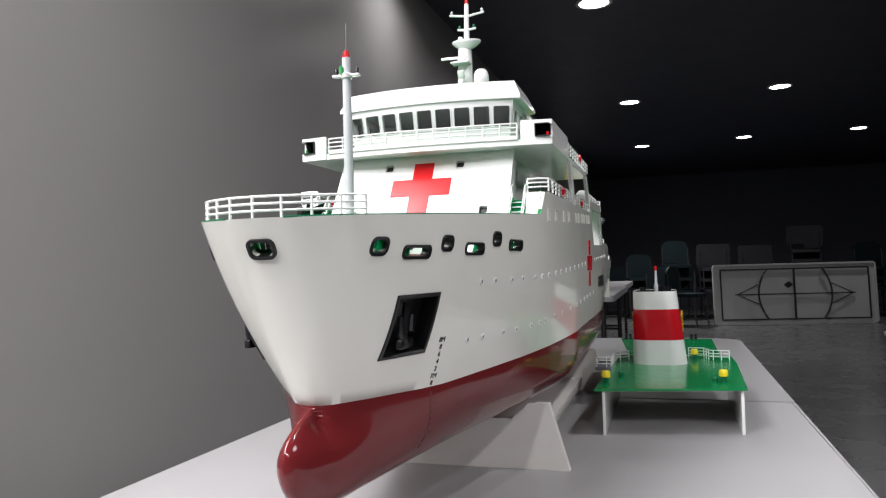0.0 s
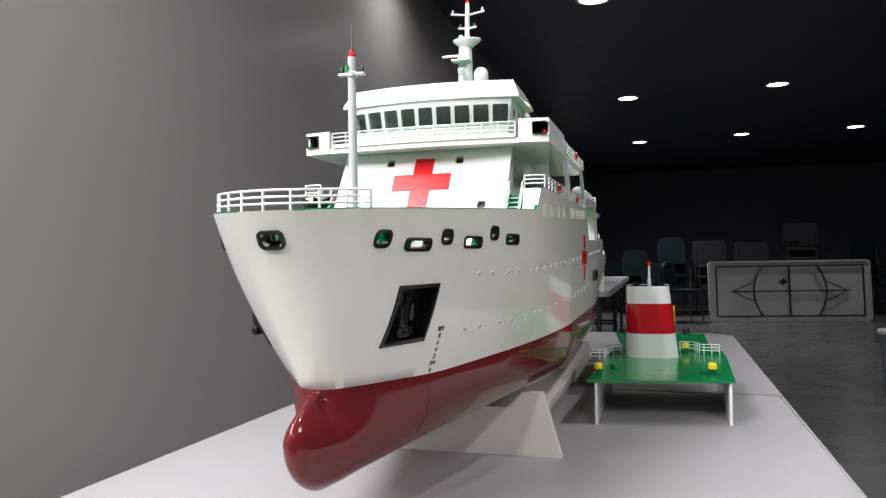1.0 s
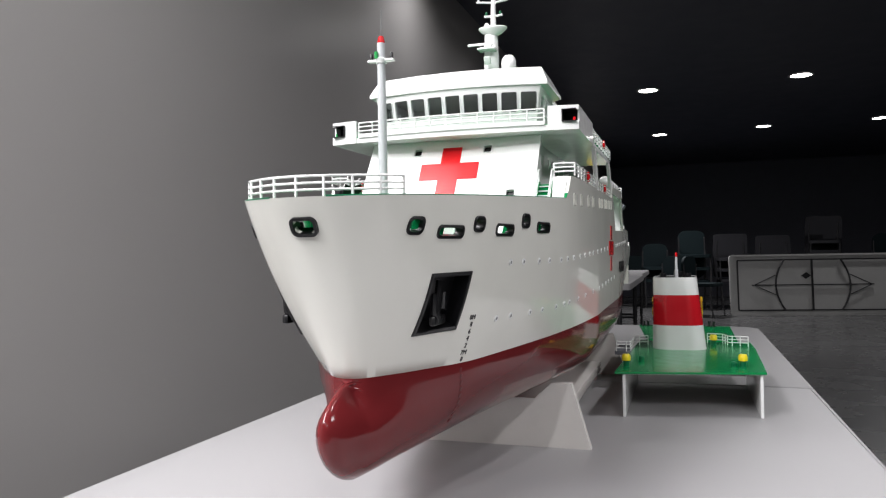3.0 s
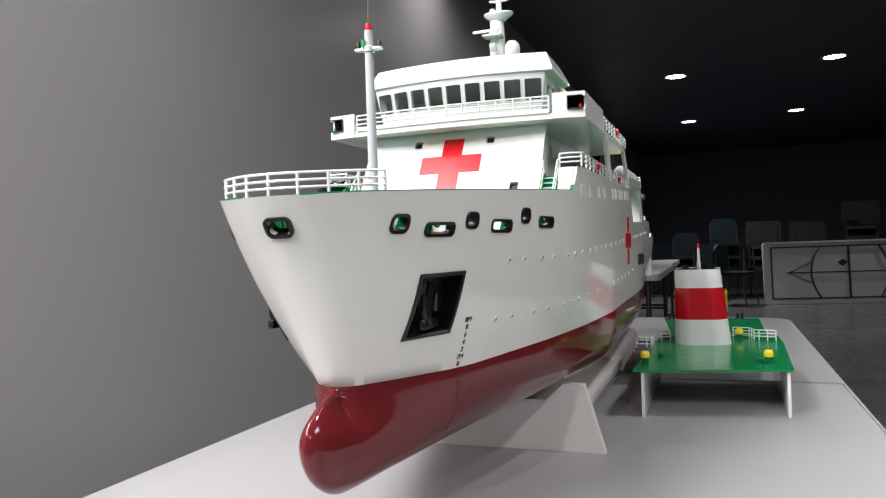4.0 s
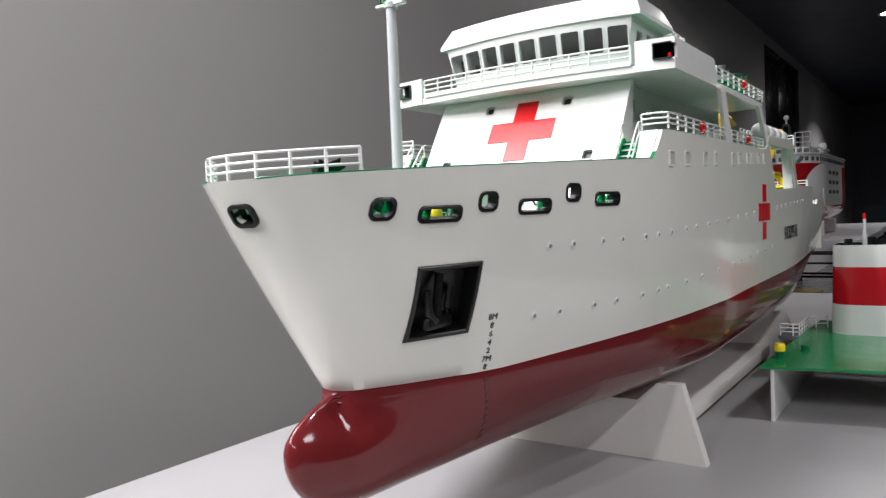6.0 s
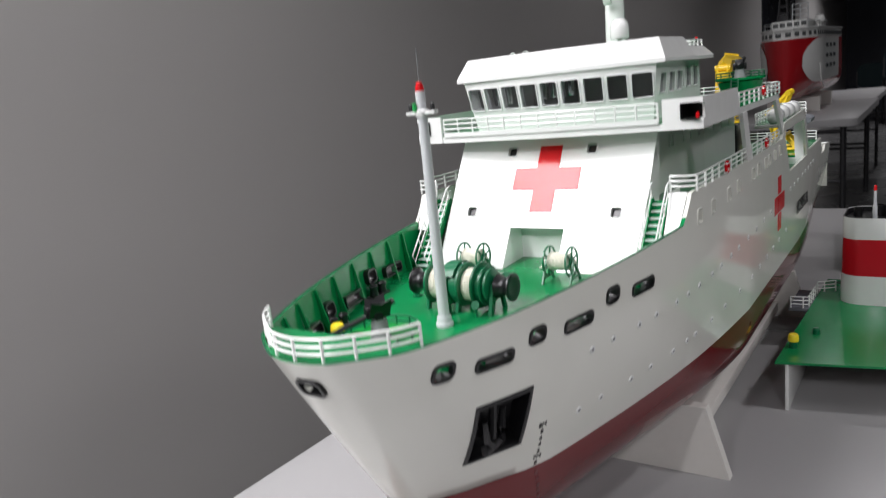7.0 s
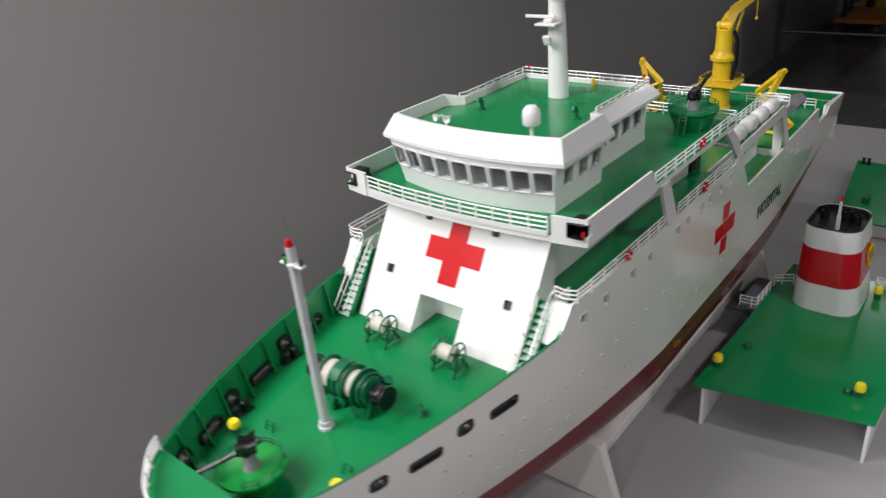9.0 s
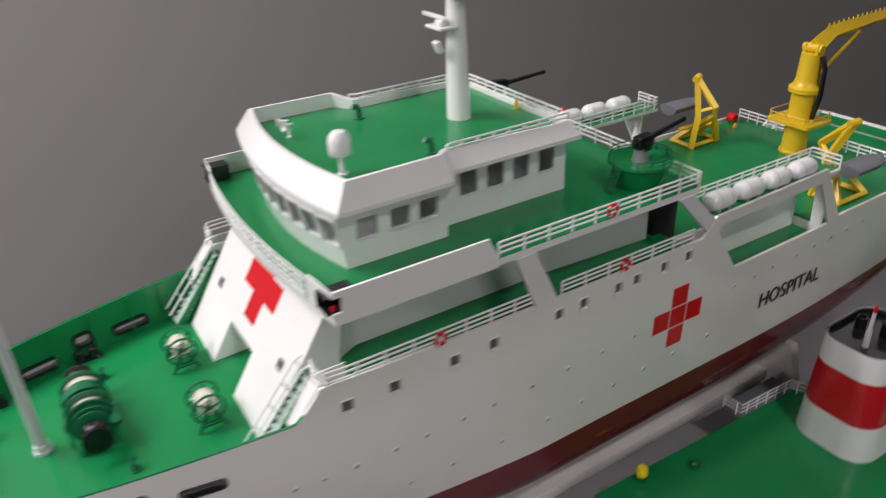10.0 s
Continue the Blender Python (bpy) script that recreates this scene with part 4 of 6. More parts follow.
def fore_mast():
    x, y, z = 0.001, 0.189, deck_z(0.189)
    bm = bmesh.new()
    lathe(bm, [(0.0068, 0), (0.0068, 0.003), (0.0058, 0.0035), (0.0056, 0.008), (0.0, 0.008)], 20, Matrix.Translation((x, y, z)))
    lathe(bm, [(0.0044, 0.007), (0.0036, 0.165), (0.0036, 0.178), (0, 0.1785)], 20, Matrix.Translation((x, y, z)))
    mast = part("foremast", bm, M_GREY, ship, "pale grey foremast with a red tip and wire aerial")
    bm = bmesh.new()
    lathe(bm, [(0.0032, 0.178), (0.0034, 0.1795), (0.0022, 0.184), (0, 0.185)], 14, Matrix.Translation((x, y, z)))
    part("mast_tip", bm, M_SIGNRED, mast, "red mast tip")
    bm = bmesh.new()
    tube(bm, [(x, y, z + 0.184), (x + 0.0005, y, z + 0.208)], 0.0004, 5)
    part("aerial", bm, M_GUNGREY, mast, "thin wire aerial")
    bm = bmesh.new()
    box(bm, x - 0.0125, x + 0.0125, y - 0.003, y + 0.003, z + 0.1612, z + 0.1636, 0.0008)
    lathe(bm, [(0.0048, 0.16), (0.0055, 0.1636), (0.0036, 0.165)], 14, Matrix.Translation((x, y, z)))
    cross = part("crosstree", bm, M_WHITE, mast)
    for dx, m in ((-0.0095, M_BLACK), (0.0098, M_BLACK)):
        bm = bmesh.new()
        lathe(bm, [(0.0, 0), (0.0017, 0), (0.0017, 0.0045), (0.0012, 0.0055), (0, 0.0055)], 10, Matrix.Translation((x + dx, y, z + 0.1636)))
        part("lantern", bm, m, cross)
    bm = bmesh.new()
    lathe(bm, [(0.0, 0), (0.0016, 0), (0.0016, 0.006), (0, 0.0065)], 10, Matrix.Translation((x - 0.003, y - 0.0045, z + 0.1636)))
    part("lantern", bm, M_LIGHTGREEN, cross, "green lantern")


fore_mast()


# ---- foredeck fittings ----
def bow_rail():
    pts = []
    for k in range(41):
        a = -1 + 2 * k / 40
        s = 0.0412 * a * a
        yy = ys(0.273) + s + 0.0025
        sd = 1 if a >= 0 else -1
        pts.append((lean(s) + sd * max(sd * (xside(s, sd) - lean(s)) - 0.002, 0), yy, rim_z(yy)))
    railing("bow_railing", ship, pts, 0.014, (0.33, 0.66, 1.0), 9, 0.001, label="white curved bow railing")
    # painted cap along the bulwark
    for s in (-1, 1):
        line = []
        for k in range(60):
            y = ys(0.273) + 0.004 + (0.352 - ys(0.273) - 0.004) * (k / 59) ** 1.8
            line.append((half_at(y, rim_z(y), s) * s - s * 0.0009, y, rim_z(y) + 0.0002))
        bm = bmesh.new()
        tube(bm, line, 0.0007, 5)
        part("bulwark_cap", bm, M_DKGREEN, ship, "thin green painted cap")
    # ribs of the bulwark
    for s in (-1, 1):
        for y in (0.092, 0.118, 0.148, 0.18, 0.215, 0.25, 0.285, 0.315):
            z0, z1 = deck_z(y), rim_z(y) - 0.002
            bm = bmesh.new()
            x0, x1 = half_at(y, z0, s) - 0.0035, half_at(y, z1, s) - 0.0033
            vs = [(x0, z0), (x1, z1), (x1 - 0.002, z1), (x0 - 0.007, z0)]
            prism(bm, [(s * a, b) for a, b in vs], y - 0.0007, y + 0.0007, "y")
            part("bulwark_rib", bm, M_GREEN, ship, smooth=False)
        for y in (0.159, 0.2395):
            x = s * (half_at(y, deck_z(y), s) - 0.0105)
            z = deck_z(y)
            bm = bmesh.new()
            box(bm, x - 0.004, x + 0.004, y - 0.012, y + 0.012, z, z + 0.002, 0.0004)
            for d in (-0.006, 0.006):
                lathe(bm, [(0.0042, 0.002), (0.0034, 0.0075), (0.0044, 0.0105), (0.0026, 0.012), (0, 0.012)], 12, Matrix.Translation((x, y + d, z)))
            part("mooring_fitting", bm, M_BLACK, ship, "black mooring bitts and rollers")


bow_rail()


def mushroom_vent(x, y, z, parent, r=0.0055, h=0.0125):
    bm = bmesh.new()
    lathe(bm, [(r * 0.75, 0), (r * 0.75, h * 0.55), (0, h * 0.55)], 16, Matrix.Translation((x, y, z)))
    stem = part("vent_stem", bm, M_DKGREEN, parent)
    bm = bmesh.new()
    lathe(bm, [(0, h * 0.5), (r, h * 0.5), (r * 1.03, h * 0.6), (r, h * 0.85), (r * 0.8, h), (0, h * 1.02)], 20, Matrix.Translation((x, y, z)))
    part("vent_cap", bm, M_LEMON, parent if parent.parent is None else stem, "yellow mushroom vent cap")


for sx in (-0.066, 0.066):
    mushroom_vent(sx, 0.141, deck_z(0.141), ship)


def windlass():
    """Rope drums and warping heads on one shaft across the deck."""
    y, z = 0.228, deck_z(0.228)
    zc = z + 0.021
    across = pose(0, 0, 0, 0, 90)
    bm = bmesh.new()
    prism(bm, [(y - 0.0105, z), (y - 0.006, z), (y - 0.001, zc - 0.004), (y + 0.001, zc - 0.004), (y + 0.006, z), (y + 0.0105, z), (y + 0.0045, zc + 0.003), (y - 0.0045, zc + 0.003)], -0.0362, -0.0338, "x")
    w = part("windlass", bm, M_DKGREEN, ship, "dark green anchor windlass with white rope drums")
    for x in (-0.0045, 0.0262):
        bm = bmesh.new()
        prism(bm, [(y - 0.0135, z), (y - 0.0085, z), (y - 0.002, zc - 0.006), (y + 0.006, zc - 0.006), (y + 0.01, z), (y + 0.0135, z), (y + 0.0065, zc + 0.003), (y - 0.006, zc + 0.003)], x - 0.0014, x + 0.0014, "x")
        part("bearing_bracket", bm, M_DKGREEN, w)

    def turned(name, x0, profile, mat, label=""):
        b = bmesh.new()
        lathe(b, profile, 28, Matrix.Translation((x0, y, zc)) @ across)
        return part(name, b, mat, w, label)

    def disc(x0, r, t):
        turned("flange", x0, [(0, 0), (r - 0.0005, 0), (r, 0.0004), (r, t - 0.0004), (r - 0.0005, t), (0, t)], M_DKGREEN)

    turned("shaft", -0.047, [(0, 0), (0.003, 0), (0.003, 0.082), (0, 0.082)], M_GUNGREY)
    for x0, r, t in ((-0.0325, 0.0172, 0.0022), (-0.0172, 0.0178, 0.002), (-0.0012, 0.0182, 0.0022), (0.0125, 0.0188, 0.0022), (0.0188, 0.0165, 0.0018)):
        disc(x0, r, t)
    # ropes wound on the drums, slightly ridged
    for x0, n in ((-0.0303, 9), (0.001, 8)):
        prof = [(0, 0)]
        for k in range(n):
            prof += [(0.0128, k * 0.00145), (0.0134, k * 0.00145 + 0.0005), (0.0134, k * 0.00145 + 0.001)]
        turned("rope_drum", x0, prof + [(0, n * 0.00145)], M_ROPE, "white rope wound on a drum")
    turned("gear_case", -0.0152, [(0, 0), (0.0158, 0), (0.0166, 0.001), (0.0166, 0.0052), (0.0148, 0.0058), (0.0148, 0.0082), (0.0166, 0.0088), (0.0166, 0.0135), (0.0158, 0.0142), (0, 0.0142)], M_DKGREEN)
    turned("brake_drum", 0.0147, [(0, 0), (0.0148, 0), (0.0148, 0.0042), (0, 0.0042)], M_DKGREEN)
    turned("brake_drum", 0.0206, [(0, 0), (0.0128, 0), (0.0138, 0.001), (0.0138, 0.003), (0.0115, 0.0042), (0, 0.0042)], M_DKGREEN)
    for x0, d in ((-0.037, -1), (0.028, 1)):
        b = bmesh.new()
        lathe(b, [(0, 0), (0.0092, 0), (0.0098, 0.0008), (0.0086, 0.003), (0.0074, 0.0058), (0.0078, 0.0088), (0.0098, 0.0122), (0.0112, 0.013), (0.0112, 0.0142), (0.0096, 0.0146), (0.006, 0.0138), (0, 0.0138)], 24,
              Matrix.Translation((x0, y, zc)) @ pose(0, 0, 0, 0, 90 * d))
        part("warping_head", b, M_BLACK, w, "black warping head")
    # cover plate over the gears, motor with its elbow
    bm = bmesh.new()
    rows = []
    for k in range(9):
        a = radians(62 + 86 * k / 8)
        rows.append([bm.verts.new((x, y - (r * math.cos(a)) * -1, zc + r * math.sin(a))) for x, r in ((-0.0138, 0.0178), (-0.0032, 0.0178), (-0.0032, 0.0192), (-0.0138, 0.0192))])
    for a, b in zip(rows, rows[1:]):
        for k in range(4):
            bm.faces.new((a[k], a[(k + 1) % 4], b[(k + 1) % 4], b[k]))
    bm.faces.new(rows[0])
    bm.faces.new(rows[-1])
    part("gear_cover", bm, M_DKGREEN, w)
    bm = bmesh.new()
    tube(bm, [(0.008, y + 0.017, zc + 0.001), (0.024, y + 0.017, zc + 0.001), (0.0272, y + 0.0168, zc + 0.002), (0.0288, y + 0.0164, zc + 0.0052)], 0.0042, 14)
    part("motor", bm, M_DKGREEN, w)
    for x in (-0.0125, 0.0165):
        bm = bmesh.new()
        tube(bm, [(x, y - 0.0165, z), (x, y - 0.0175, z + 0.009)], 0.0009, 8)
        lathe(bm, [(0, -0.0005), (0.0036, -0.0005), (0.0038, 0), (0.0036, 0.0005), (0, 0.0005)], 16, Matrix.Translation((x, y - 0.0175, z + 0.0095)) @ pose(0, 0, 0, 65))
        part("brake_wheel", bm, M_DKGREEN, w)
    bm = bmesh.new()
    box(bm, -0.0125, -0.0085, y - 0.021, y - 0.0135, z, z + 0.008, 0.0008)
    part("chain_pipe", bm, M_DKGREEN, w)


windlass()


def rope_reel(x, y):
    z = deck_z(y)
    zc = z + 0.0185
    turn = Matrix.Translation((x, y, zc)) @ pose(0, 0, 0, 0, 90)
    bm = bmesh.new()
    prof = [(0, -0.0095)]
    for k in range(13):
        prof += [(0.0072, -0.0095 + k * 0.00146), (0.0077, -0.009 + k * 0.00146), (0.0077, -0.0086 + k * 0.00146)]
    lathe(bm, prof + [(0, 0.0095)], 20, turn)
    r = part("rope_reel", bm, M_ROPE, ship, "rope reel with green spoked wheels on trestles")
    for s in (-1, 1):
        bm = bmesh.new()
        xx = x + s * 0.0104
        n = 26
        rings = []
        for i in range(n):
            a = 2 * math.pi * i / n
            rings.append([bm.verts.new((xx + 0.0009 * math.cos(q), y + (0.0128 + 0.0011 * math.sin(q)) * math.cos(a), zc + (0.0128 + 0.0011 * math.sin(q)) * math.sin(a))) for q in (0.8, 2.35, 3.9, 5.5)])
        for i in range(n):
            for k in range(4):
                bm.faces.new((rings[i][k], rings[(i + 1) % n][k], rings[(i + 1) % n][(k + 1) % 4], rings[i][(k + 1) % 4]))
        for k in range(6):
            a = 2 * math.pi * k / 6 + 0.3
            tube(bm, [(xx, y, zc), (xx, y + 0.0128 * math.cos(a), zc + 0.0128 * math.sin(a))], 0.0009, 5)
        lathe(bm, [(0, -0.0011), (0.0034, -0.0011), (0.0034, 0.0011), (0, 0.0011)], 14, Matrix.Translation((xx, y, zc)) @ pose(0, 0, 0, 0, 90))
        part("wheel", bm, M_DKGREEN, r)
        bm = bmesh.new()
        xx = x + s * 0.0128
        for d in (-1, 1):
            prism(bm, [(y + d * 0.0125, z), (y + d * 0.0098, z), (y - d * 0.0012, zc + 0.0022), (y + d * 0.0014, zc + 0.0022)], xx - 0.0008, xx + 0.0008, "x")
        box(bm, xx - 0.0007, xx + 0.0007, y - 0.0085, y + 0.0085, z + 0.004, z + 0.0055)
        part("trestle", bm, M_DKGREEN, r)
    bm = bmesh.new()
    tube(bm, [(x - 0.0145, y, zc), (x + 0.0145, y, zc)], 0.0013, 8)
    tube(bm, [(x - 0.0145, y, zc), (x - 0.015, y - 0.0075, zc - 0.0045), (x - 0.0165, y - 0.008, zc - 0.005)], 0.0008, 6)
    part("crank", bm, M_ROPE, r, "pale crank and axle")


rope_reel(-0.0445, 0.311)
rope_reel(0.0445, 0.309)


def deck_gun(x, y, z, parent, heading, steps=True, plat=0.026, legs=0.012, mat=None, reach=0.032):
    bm = bmesh.new()
    c = Matrix.Translation((x, y, z))
    lathe(bm, [(0, legs - 0.001), (plat, legs - 0.001), (plat * 1.05, legs), (plat * 1.05, legs + 0.0025), (plat, legs + 0.002), (0, legs + 0.001)], 28, c)
    if reach < 0.04:
        lathe(bm, [(plat * 0.6, 0), (plat * 0.72, legs), (0, legs)], 20, c)
    else:
        lathe(bm, [(plat * 0.72, 0), (plat * 0.98, legs - 0.002), (0, legs)], 10, c)
    g = part("gun_platform", bm, mat or M_GREEN, parent, "round green gun platform with a low railing")
    for k in range(14):
        if steps and k in (10, 11):
            continue
        a, b = 2 * math.pi * k / 14, 2 * math.pi * (k + 1) / 14
        bm = bmesh.new()
        p, q = [(x + plat * math.cos(v), y + plat * math.sin(v), z + legs) for v in (a, b)]
        rr = 0.0007 if reach < 0.04 else 0.0005
        tube(bm, [p, (p[0], p[1], p[2] + 0.0085)], rr, 5)
        tube(bm, [(p[0], p[1], p[2] + 0.0085), (q[0], q[1], q[2] + 0.0085)], rr, 5)
        tube(bm, [(p[0], p[1], p[2] + 0.005), (q[0], q[1], q[2] + 0.005)], rr * 0.85, 5)
        part("platform_rail", bm, M_DKGREEN, g)
    if reach > 0.04:
        bm = bmesh.new()
        for dx in (-0.004, 0.004):
            tube(bm, [(x + dx, y - plat - 0.008, z), (x + dx, y - plat, z + legs + 0.002)], 0.0009, 5)
        for k in range(6):
            f = (k + 0.6) / 6
            tube(bm, [(x - 0.004, y - plat - 0.008 + 0.008 * f, z + legs * f), (x + 0.004, y - plat - 0.008 + 0.008 * f, z + legs * f)], 0.0008, 5)
        part("ladder", bm, M_DKGREEN, g)
    bm = bmesh.new()
    lathe(bm, [(0.0085, legs), (0.0068, legs + 0.003), (0.0052, legs + 0.015), (0, legs + 0.015)], 16, c)
    part("gun_mount", bm, M_GUNGREY, g, "grey gun pedestal")
    d = Vector((math.cos(heading), math.sin(heading), -0.28 if reach < 0.04 else 0.1))
    t = Vector((x, y, z + legs + (0.02 if reach < 0.04 else 0.018)))
    bm = bmesh.new()
    g2 = 1.0 if reach < 0.04 else 1.35
    box(bm, -0.006 * g2, 0.009 * g2, -0.0036 * g2, 0.0036 * g2, -0.004 * g2, 0.0042 * g2, 0.001, Matrix.Translation(t) @ pose(0, 0, 0, 0, 0, math.degrees(heading)))
    box(bm, -0.002 * g2, 0.004 * g2, -0.0055 * g2, 0.0055 * g2, -0.005 * g2, 0.001 * g2, 0.0008, Matrix.Translation(t) @ pose(0, 0, 0, 0, 0, math.degrees(heading)))
    tube(bm, [t, t + reach * d], 0.0023 * (1 if reach < 0.04 else 1.3), 8, r2=0.0016 * (1 if reach < 0.04 else 1.2))
    tube(bm, [t + reach * d, t + (reach + 0.003) * d], 0.0024, 8)
    tube(bm, [t - 0.006 * d, t - 0.012 * d + Vector((0, 0, 0.002))], 0.002, 8)
    part("gun", bm, M_BLACK, g, "black gun barrel")
    if reach < 0.04:
        turn = Matrix.Translation(t) @ pose(0, 0, 0, 0, 0, math.degrees(heading))
        for e in (-1, 1):
            bm = bmesh.new()
            prism(bm, [(-0.007, -0.004), (0.008, -0.004), (0.006, 0.0095), (-0.0005, 0.007), (-0.008, 0.0105)], -0.0005, 0.0005, "y")
            bmesh.ops.transform(bm, matrix=turn @ Matrix.Translation((0, e * 0.0048, 0)) @ pose(0, 0, 0, -e * 24), verts=bm.verts)
            part("gun_shield", bm, M_BLACK, g, smooth=False)


deck_gun(0.003, 0.11, deck_z(0.11), ship, radians(236), plat=0.0265, legs=0.0195, mat=M_BRIGHTGREEN, reach=0.037)
deck_gun(0.109, 0.706, UD, ship, radians(97), plat=0.0275, legs=0.022, reach=0.058)
deck_gun(-0.109, 0.706, UD, ship, radians(83), plat=0.0275, legs=0.022, reach=0.058)


def small_fittings():
    z = deck_z(0.246)
    for x in (0.0655, -0.0655):
        bm = bmesh.new()
        tube(bm, [(x, 0.246, z), (x, 0.246, z + 0.006), (x - 0.003, 0.246, z + 0.0085), (x - 0.006, 0.246, z + 0.006)], 0.0024, 8)
        lathe(bm, [(0.0042, 0), (0.0042, 0.001), (0, 0.001)], 12, Matrix.Translation((x, 0.246, z)))
        part("gooseneck_vent", bm, M_DKGREEN, ship)
    z = deck_z(0.158)
    for x in (0.058, -0.04):
        bm = bmesh.new()
        tube(bm, [(x - 0.005, 0.158, z), (x - 0.004, 0.161, z + 0.009), (x + 0.004, 0.161, z + 0.009), (x + 0.005, 0.158, z)], 0.0008, 6)
        tube(bm, [(x - 0.0045, 0.16, z + 0.0045), (x + 0.0045, 0.16, z + 0.0045)], 0.0007, 6)
        part("chain_stopper", bm, M_DKGREEN, ship)


small_fittings()


def stairway(s):
    """Steps from the foredeck to the side deck, between house and hull."""
    x0, x1 = s * 0.106, s * 0.1205
    y0, y1, z0, z1 = 0.3205, 0.374, deck_z(0.3205), 0.306
    n = 11
    bm = bmesh.new()
    for x in (x0, x1):
        prism(bm, [(y0, z0), (y0 + 0.005, z0), (y1 + 0.004, z1), (y1, z1 + 0.0035), (y1 - 0.004, z1 + 0.002)], x - 0.0006, x + 0.0006, "x")
    st = part("stairway", bm, M_GREEN, ship, "steep green stairway with white handrails", smooth=False)
    bm = bmesh.new()
    prism(bm, [(y0 + 0.006, z0), (y0 + 0.01, z0), (y1 + 0.006, z1 - 0.002), (y1 + 0.002, z1)], min(x0, x1) + 0.0007, max(x0, x1) - 0.0007, "x")
    part("riser_plate", bm, M_GREEN, st, "green sloping plate behind the treads", smooth=False)
    me_bm = bmesh.new()
    box(me_bm, min(x0, x1), max(x0, x1), -0.0034, 0.0034, -0.0006, 0.0006)
    me = finish("tread", me_bm, M_TREAD, False)
    for k in range(n):
        f = (k + 0.5) / n
        shared("tread", me, st, Matrix.Translation((0, y0 + f * (y1 - y0) + 0.002, z0 + f * (z1 - z0))))
    for x in (x0, x1):
        bm = bmesh.new()
        h = Vector((0, -0.006, 0.014))
        a, b = Vector((x, y0 + 0.003, z0)), Vector((x, y1, z1))
        tube(bm, [a, a + h, b + h, b + h + Vector((0, 0.006, 0.002))], 0.0008, 6)
        tube(bm, [a.lerp(a + h, 0.5), b.lerp(b + h, 0.5)], 0.0006, 5)
        for f in (0.25, 0.5, 0.75, 1.0):
            p = a.lerp(b, f)
            tube(bm, [p, p + h], 0.0007, 5)
        part("handrail", bm, M_WHITE, st)
    # landing bulwark beside the hull
    bm = bmesh.new()
    lo, hi = [[bm.verts.new(p) for p in ((s * 0.1222, y, z), (half_at(y, z, s) * s - s * 0.0035, y, z), (half_at(y, z, s) * s - s * 0.0035, y + 0.003, z), (s * 0.1222, y + 0.003, z))] for y, z in ((0.349, 0.281), (0.3715, 0.3135))]
    for k in range(4):
        bm.faces.new((lo[k], lo[(k + 1) % 4], hi[(k + 1) % 4], hi[k]))
    bm.faces.new(lo[::-1])
    bm.faces.new(hi)
    bmesh.ops.recalc_face_normals(bm, faces=bm.faces)
    prism(bm, [(0.3635, 0.2985), (0.3715, 0.3138), (0.4, 0.3138), (0.4, 0.2985)], min(s * 0.1212, s * 0.1225), max(s * 0.1212, s * 0.1225), "x")
    part("landing_plate", bm, M_WHITE, ship, smooth=False)
    line = [(s * 0.122, 0.374, 0.314), (s * 0.1335, 0.372, 0.314), (s * 0.1435, 0.376, 0.314)] + [(s * 0.1445, y, 0.314) for y in spread(0.39, 0.565, 6)]
    railing("side_railing", ship, line, 0.0135, (0.35, 0.68, 1.0), 10)
    line = [(s * 0.1445, y, 0.314) for y in spread(0.59, 0.748, 6)]
    railing("side_railing", ship, line, 0.0135, (0.35, 0.68, 1.0), 7)
    for y in (0.47, 0.66):
        bm = bmesh.new()
        lifebuoy(bm, s * 0.1468, y, 0.321)
        part("lifebuoy", bm, [M_SIGNRED, M_WHITE], ship, "small red and white lifebuoy on the railing")


stairway(1)
stairway(-1)


# ---- aft part ----
CD = 0.268                       # crane deck surface


